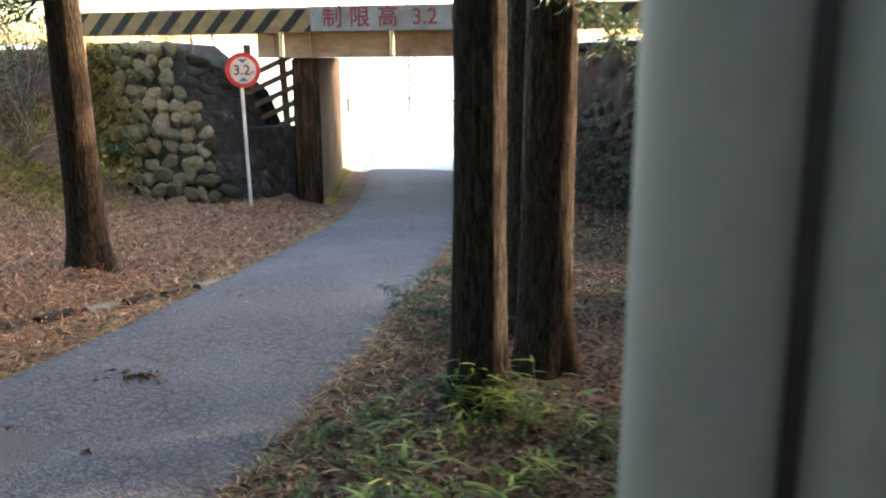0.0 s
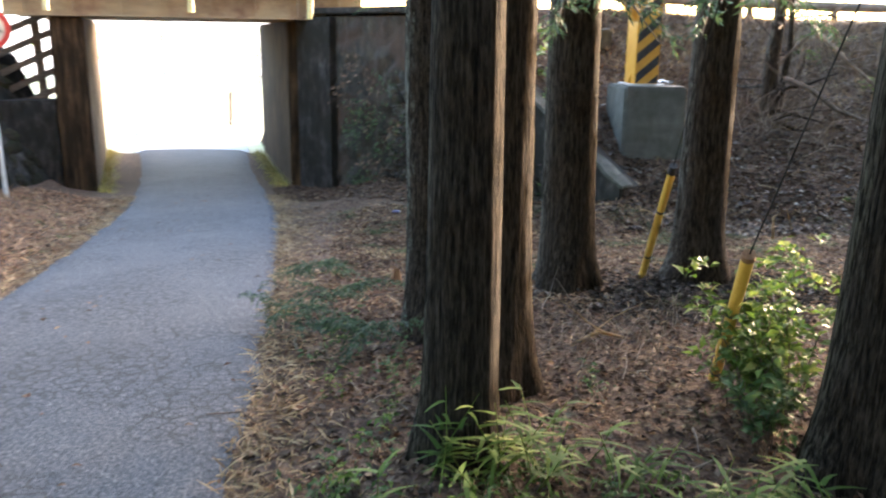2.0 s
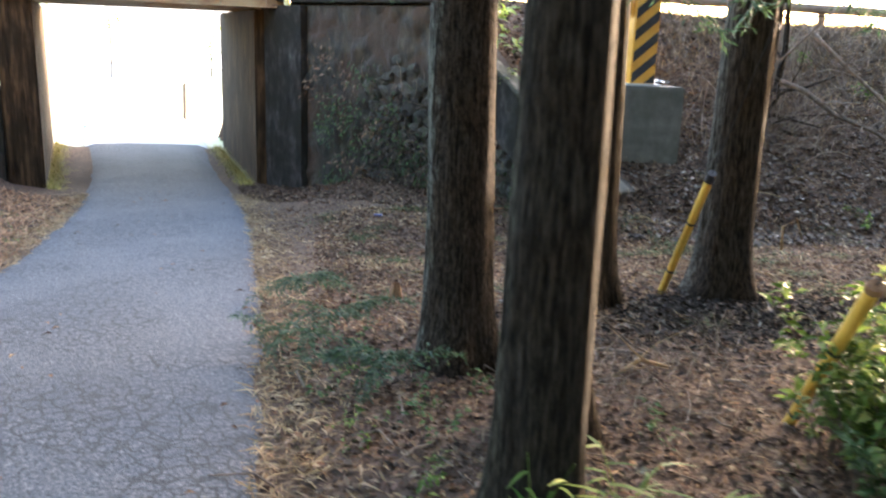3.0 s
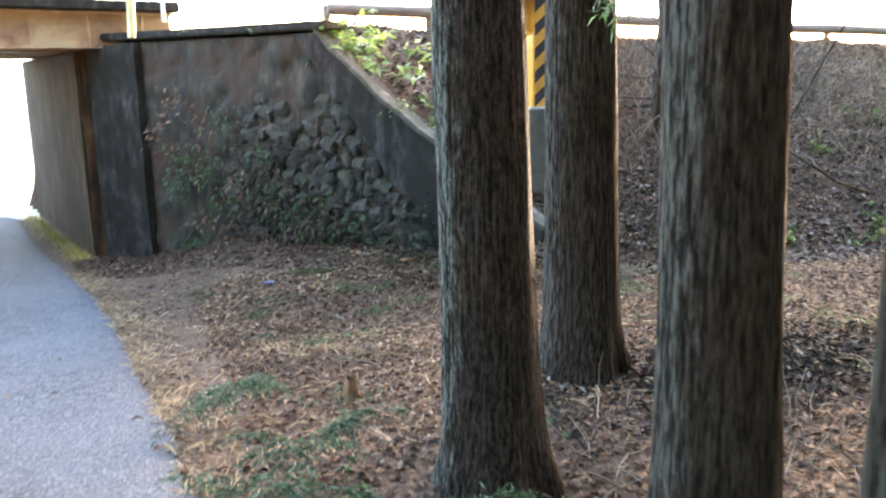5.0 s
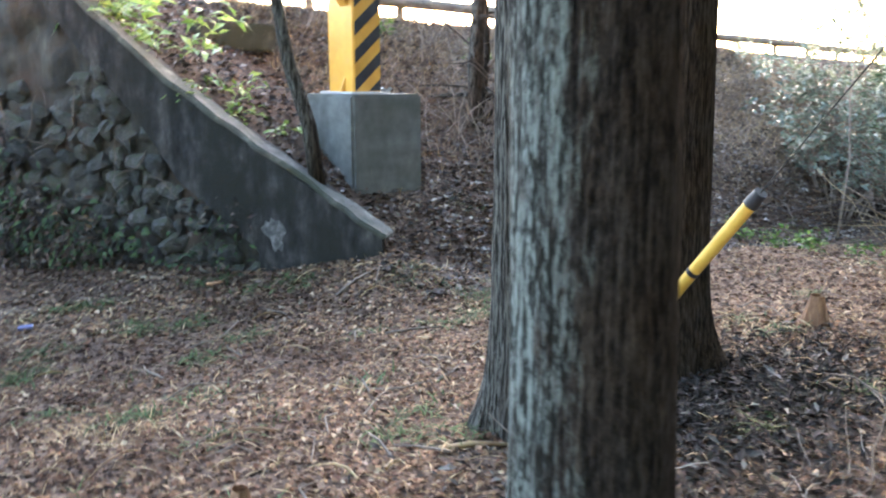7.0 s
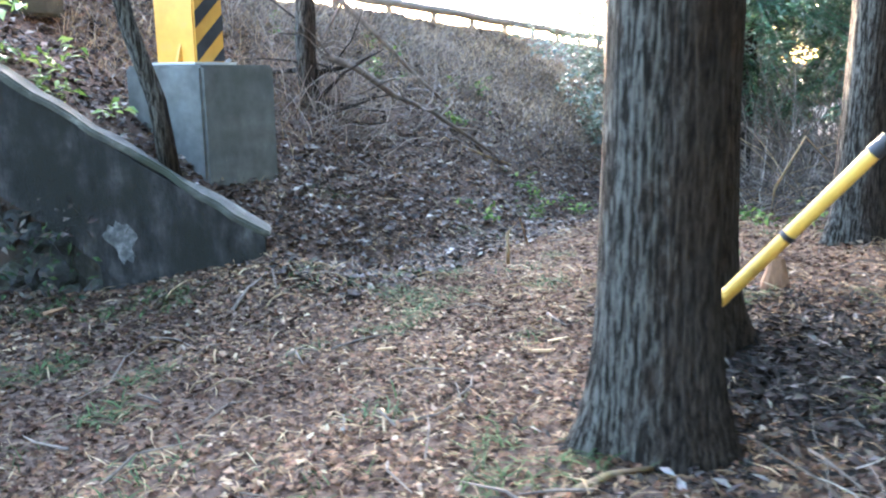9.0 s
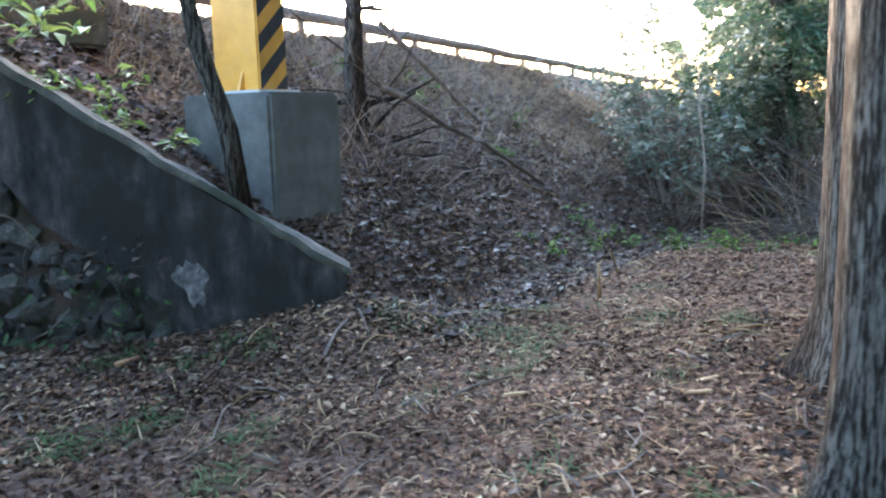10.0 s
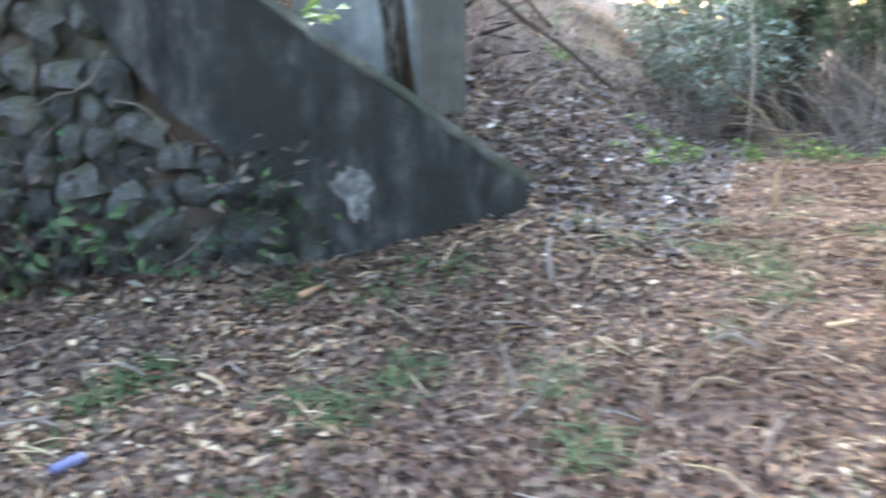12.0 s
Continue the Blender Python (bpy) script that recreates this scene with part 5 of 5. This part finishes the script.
for i in range(60):
    a, r = rnd.uniform(0, 6.28), abs(rnd.gauss(0, 0.09))
    x, y = -1.1 + 1.5 * r * math.cos(a), 3.7 + r * math.sin(a)
    clump.leaf((x, y, road_z(y) + 0.037 + rnd.uniform(0, 0.02)), any_way(-0.1, 0.3), any_way(0.3, 1), rnd.uniform(0.03, 0.09), 0.02)
tagged(clump.done("lane_debris", DULLLITTER), "small clump of dead leaves lying on the lane", "debris", kind="stuff")

# leafy plants on the bank above the wing wall
for x, y, sz, n, lf in ((2.75, 12.55, 0.5, 170, 0.17), (2.45, 12.9, 0.4, 120, 0.16), (3.1, 12.05, 0.3, 90, 0.12), (3.35, 11.75, 0.25, 60, 0.1)):
    leafy_bush("broadleaf_plant", at_ground(x, y), (sz, sz, sz * 1.2), 9, n, lf, FRESH, "bright yellow-green broadleaf plant on the bank", "bank plants", 1.2, 0.38, "plant")
for x, y in ((8.0, 10.3), (8.8, 10.6), (7.0, 10.4), (9.3, 10.2), (8.4, 12.4), (9.2, 13.0), (7.6, 13.3), (10.1, 12.2), (8.9, 11.6), (6.0, 13.6)):
    leafy_bush("broadleaf_plant", at_ground(x, y), (0.25, 0.25, 0.3), 6, 60, 0.08, SASA, "small green plant at the foot of the bank", "bank plants", 1.2, 0.45, "plant")

# ivy and ferns on the wing wall
for i in range(58):
    u, z = rnd.uniform(1.3, WLEN - 1.3), rnd.uniform(-0.7, 1.2)
    mats = (DARKIVY, DULLLITTER, DARKIVY) if u < 2.7 else (CREEPER, DULLLITTER, DARKIVY, CREEPER)
    if z > 1.5 - (u - 1.5) * 0.55:
        continue
    s = Soup()
    for k in range(38):
        o = Vector((rnd.gauss(0, 0.16), -0.04 - rnd.random() * 0.08, rnd.gauss(0, 0.14)))
        s.leaf(o, Vector((rnd.uniform(-1, 1), -0.5, rnd.uniform(-1.2, 0.1))), (0, -1, 0.4), rnd.uniform(0.05, 0.12), rnd.uniform(0.02, 0.05))
    ob = s.done("wall_fern", mats[i % len(mats)], None)
    ob.matrix_world = WM @ Matrix.Translation((u, -0.1, z))
    tagged(ob, kind="stuff")
    tagged(ob, "fern and dead leaves clinging to the stone wall", "fern", group="wall ferns")
for i in range(34):
    u, z = rnd.uniform(2.4, WLEN - 1.25), rnd.uniform(-0.75, 0.1)
    s = Soup()
    for k in range(30):
        o = Vector((rnd.gauss(0, 0.15), -0.05 - rnd.random() * 0.1, rnd.gauss(0, 0.1)))
        if k % 3:
            s.leaf(o, any_way(-1, 0.5), (0, -1, 0.4), rnd.uniform(0.05, 0.11), rnd.uniform(0.015, 0.04))
        else:
            s.blade(o, any_way(-0.8, 0.6), rnd.uniform(0.1, 0.3), 0.006, 0.9)
    ob = s.done("dead_creeper", (CREEPER, DULLLITTER, CREEPER, DARKIVY)[i % 4], None)
    ob.matrix_world = WM @ Matrix.Translation((u, -0.08, z))
    tagged(ob, "dead creeper and leaves hanging on the stones", "creeper", group="dead creepers", kind="stuff")
vines = Soup()
for i in range(60):
    u, z = rnd.uniform(2.3, WLEN - 1.3), rnd.uniform(-0.6, 1.2)
    if z > band_edge(u) + 0.05:
        continue
    p, a = Vector((u, -0.12, z)), rnd.uniform(-2.6, 0.6)
    pts = []
    for k in range(6):
        pts.append(p.copy())
        a += rnd.uniform(-0.5, 0.5)
        p += Vector((math.cos(a), rnd.uniform(-0.35, 0.3), math.sin(a) - 0.15)) * rnd.uniform(0.04, 0.11)
        p.y = min(-0.03, max(-0.3, p.y))
    r = rnd.uniform(0.002, 0.006)
    vines.add(*tube_data(pts, [r, r, r * 0.9, r * 0.8, r * 0.6, r * 0.4], 4))
vine_ob = vines.done("dry_vines", TWIG)
vine_ob.matrix_world = WM
tagged(vine_ob, "bare dry vines hanging over the stone rubble", "vines", kind="stuff")
s = Soup()
for k in range(4):
    spray(s, (0, 0, 0.1), any_way(-0.1, 0.3), 0.5, 26)
ob = s.done("cap_sprig", CEDAR)
ob.location = (0.95, 13.25, 2.05)
tagged(ob, "green sprig hanging over the wall top", "cedar sprig", kind="stuff")
stain = bmesh.new()
stain.faces.new([stain.verts.new(((0.085 + 0.03 * math.sin(3 * a) + 0.014 * math.sin(7 * a)) * math.cos(a) - 0.04 * math.sin(a), -0.004, (0.16 + 0.03 * math.sin(2 * a + 1) + 0.018 * math.cos(9 * a)) * math.sin(a))) for a in (2 * math.pi * k / 40 for k in range(40))])
stain_ob = part("lime_stain", stain, LIME)
stain_ob.matrix_world = WM @ Matrix.Translation((WLEN - 0.98, -0.001, -0.2))
tagged(stain_ob, "pale lime stain on the dark wing wall", "stain")
lit = bmesh.new()
bmesh.ops.create_grid(lit, x_segments=5, y_segments=4, size=0.1)
for v in lit.verts:
    v.co.z += 0.05 * noise.noise(v.co * 14) + 0.03
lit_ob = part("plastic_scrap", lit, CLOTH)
lit_ob.location = (4.72, 11.75, 1.02)
tagged(lit_ob, "crumpled pale blue plastic scrap on the footing block", "litter")

# ---- thicket where the field ends ----
def yonder(x, y):
    """The thicket's plan, set further out along the clearing."""
    return at_ground(-0.7 + 1.22 * (x + 0.7), 8.2 + 1.22 * (y - 8.2))


for x, y, sz, h, n in ((10.9, 10.1, 1.1, 2.6, 3000), (10.0, 10.0, 0.7, 1.6, 1300), (12.0, 9.1, 1.3, 3.3, 1900), (13.0, 10.4, 1.5, 3.0, 1700), (14.2, 9.4, 1.7, 4.2, 1800), (12.8, 8.0, 1.4, 3.8, 1500), (14.5, 11.2, 1.5, 2.6, 1300), (13.6, 6.6, 1.4, 4.0, 1200)):
    leafy_bush("evergreen_bush", yonder(x, y), (sz * 1.2, sz * 1.2, h * 1.2), 34, int(n * 1.2), 0.14, GREYLEAF, "tall glossy grey-green bush at the end of the field", "thicket bushes", 0.55, 0.42)
for x, y, k in ((8.9, 8.3, 1.5), (9.4, 7.6, 1.8), (10.2, 8.2, 2.0), (8.6, 7.2, 1.4), (10.4, 7.0, 2.2), (12.3, 8.2, 2.6), (12.0, 7.0, 2.6)):
    bare_bush("thicket", yonder(x, y), (1.1, 1.0, k * 1.25), 130, "dense tangle of brown leafless stems", THICKETWOOD, "thicket", 0.009, 0.25)
for x, y, k in ((9.0, 8.6, 1.2), (9.6, 7.9, 1.4), (8.8, 7.4, 1.1)):
    bare_bush("thicket", yonder(x, y), (1.0, 0.8, k * 1.6), 26, "tall pale arching stems before the thicket", STRAW, "thicket", 0.007, 0.45)
snag("bare_stem", [(10.6, 9.6, -0.95), (10.75, 9.6, 0.1), (10.8, 9.7, 0.9), (11.1, 9.8, 1.9)], 0.016, "bare stem in front of a bush", 5, BRAMBLE)
snag("bare_stem", [(8.3, 7.75, -0.85), (8.35, 7.7, -0.25), (8.8, 7.5, 0.25), (9.0, 7.3, 0.0)], 0.016, "pale arching stem at the thicket edge", 3, STRAW)
for x, y, h, r, sd in ((11.3, 8.95, 9, 0.18, 41), (9.6, 6.4, 10, 0.17, 42), (12.8, 7.6, 10, 0.18, 43), (13.5, 9.4, 9, 0.17, 44), (12.2, 5.8, 10, 0.18, 45), (15.0, 7.8, 10, 0.2, 46), (9.8, 4.4, 10, 0.18, 47)):
    low = [((0, 0, rnd.uniform(1.6, 4.6)), any_way(-0.2, 0.1), rnd.uniform(1.3, 2.4), 64) for _ in range(27)]
    cedar(yonder(x, y), h, r * 1.2, (rnd.uniform(-0.02, 0.02), 0), sd, "cedar with drooping green branches behind the thicket", BARK, sprays=low)
for x, y in ((8.4, 8.6), (8.0, 7.6), (8.9, 9.3)):
    leafy_bush("broadleaf_plant", at_ground(x, y), (0.35, 0.35, 0.35), 8, 110, 0.08, SASA, "low green plant at the thicket edge", "bank plants", 1.2, 0.45, "plant")

# ---- left bank ----
moss = Soup()
for i in range(13000):
    x, y = -8.2 + rnd.gauss(0, 0.9), 11.3 + rnd.gauss(0, 0.8)
    if x > -6.3 or y > 12.9:
        continue
    moss.blade((x, y, ground_z(x, y) - 0.01), any_way(0.3, 1.0), rnd.uniform(0.08, 0.2), 0.018, 0.6)
for i in range(11000):
    s_, t_ = abs(rnd.gauss(0, 0.25)), rnd.uniform(0.05, 1.02)
    if s_ > 0.95 - 0.5 * (1 - t_):
        continue
    p = PA.lerp(PA1, t_).lerp(PB.lerp(PB1, t_), s_)
    moss.blade(p + Vector((0, -0.1, 0)), any_way(-0.2, 1.0) + Vector((0, -0.5, 0)), rnd.uniform(0.08, 0.22), 0.018, 0.8)
stalks = Soup()
for i in range(15000):
    x, y = rnd.uniform(-8.2, -2.3), rnd.uniform(4.0, 13.4)
    if on_road(x, y, -0.25) or (x < -5 and y > 12.9):
        continue
    stalks.blade((x, y, ground_z(x, y) - 0.01), any_way(0.2, 1.0), rnd.uniform(0.08, 0.3), 0.006, rnd.uniform(0.2, 1.0))
tagged(stalks.done("dry_stalks", RUSTNEEDLE), "rust-brown dry stalks on the verge", "dry grass", kind="stuff")
tagged(moss.done("moss_bank", MOSS), "ochre-green mossy grass on the bank", "moss", kind="stuff")
for x, y, sz, h, n, m in ((-8.7, 12.6, 0.9, 1.7, 1000, FERN), (-9.6, 11.9, 1.1, 2.2, 1200, FERN), (-10.6, 12.6, 1.3, 2.8, 1200, LEAF), (-9.4, 13.6, 1.0, 2.0, 900, CEDAR), (-11.8, 11.6, 1.4, 3.0, 1200, FERN), (-7.7, 13.7, 0.7, 0.9, 600, CEDAR), (-9.2, 10.9, 0.7, 1.0, 500, LEAF), (-7.1, 13.2, 0.5, 0.8, 420, MOSS)):
    leafy_bush("bank_shrub", at_ground(x, y), (sz, sz, h), 22, n, 0.1, m, "dark green shrub on the bank beside the lane", "bank shrubs", 0.8, 0.45)
for x, y in ((-8.2, 11.6), (-9.4, 12.9), (-7.3, 12.3), (-10.2, 10.6)):
    bare_bush("bramble", at_ground(x, y), (0.9, 0.8, 0.8), 80, "tangle of brown stems on the bank", group="brambles")
ob = empty("young_cedar", (-6.3, 14.35, 1.9))
s = Soup()
for k in range(16):
    spray(s, (rnd.uniform(-0.5, 0.5), rnd.uniform(-0.2, 0.3), rnd.uniform(-0.3, 0.6)), any_way(-0.3, 0.5), rnd.uniform(0.4, 0.8), 26)
s.done("needles", CEDAR, ob)
mesh_ob("stem", *tube_data([(0, 0, -0.6), (0.05, 0, 0.2), (0, 0, 0.9)], [0.03, 0.02, 0.008], 6), TWIG, ob)
tagged(ob, "young green cedar on top of the stone pitching", "sapling")


# ---- unseen woods added behind and above to block sky and sun ----
woods = Soup()
wr = random.Random(77)
for i in range(11500):
    a = radians(wr.uniform(160, 374))
    r = wr.uniform(11.5, 14.5)
    p = Vector((2.0 + r * math.cos(a) * 1.15, 2.5 + r * math.sin(a), wr.uniform(-0.3, 15.0)))
    d = any_way()
    woods.leaf(p, d, any_way(), wr.uniform(0.6, 1.3), wr.uniform(0.4, 0.8))
for i in range(3200):
    p = Vector((wr.uniform(-11, 15), wr.uniform(-11, 4.5), wr.uniform(8.0, 12.0)))
    woods.leaf(p, any_way(-0.4, 0.4), any_way(), wr.uniform(0.5, 1.1), wr.uniform(0.35, 0.7))
for i in range(900):
    p = Vector((wr.uniform(1.0, 15), wr.uniform(3, 8.5), wr.uniform(7.5, 12.0)))
    woods.leaf(p, any_way(-0.4, 0.4), any_way(), wr.uniform(0.5, 1.1), wr.uniform(0.35, 0.7))
for i in range(3600):
    p = Vector((wr.uniform(19.5, 27), wr.uniform(-3, 12.2), wr.uniform(-0.5, 11.0)))
    woods.leaf(p, any_way(), any_way(), wr.uniform(0.5, 1.1), wr.uniform(0.35, 0.7))
tagged(woods.done("unseen_shade_woods", CEDAR), "unseen cedar leaves added behind and above the lane to cut sky light", "woods", kind="stuff")


# ---- dry grass on the upper bank ----
dry = Soup()
for i in range(36000):
    x, y = wr.uniform(4.2, 16), wr.uniform(10.9, 15.4)
    if wr.random() > smooth(11.0, 13.2, y + 0.25 * max(0, x - 8)) * 0.9 + 0.08:
        continue
    dry.blade((x, y, ground_z(x, y) - 0.01), any_way(0.2, 1.0), wr.uniform(0.12, 0.42), 0.007, wr.uniform(0.3, 1.3))
tagged(dry.done("dry_grass", STRAW), "pale dry grass on the upper bank", "dry grass", kind="stuff")
dry2 = Soup()
for i in range(24000):
    x, y = wr.uniform(4.0, 17), wr.uniform(10.2, 14.5)
    if wr.random() > smooth(11.2, 13.2, y + 0.35 * max(0, x - 7)):
        continue
    dry2.blade((x, y, ground_z(x, y) - 0.01), any_way(0.1, 1.0), wr.uniform(0.12, 0.4), 0.006, wr.uniform(0.3, 1.3))
tagged(dry2.done("dry_grass", BRAMBLE), "brown dead grass on the bank", "dry grass", kind="stuff")
greens = Soup()
for i in range(80):
    x, y = (spot_near if i % 2 else spot_far)(wr)
    if x is None:
        continue
    for k in range(wr.randrange(20, 70)):
        px, py = x + wr.gauss(0, 0.11), y + wr.gauss(0, 0.06)
        greens.blade((px, py, ground_z(px, py) + 0.02), any_way(0.15, 0.8), wr.uniform(0.05, 0.12), 0.009, 0.8)
tagged(greens.done("moss_tufts", FERN), "dark green sprigs lying on the leaf litter", "ground plants", kind="stuff")
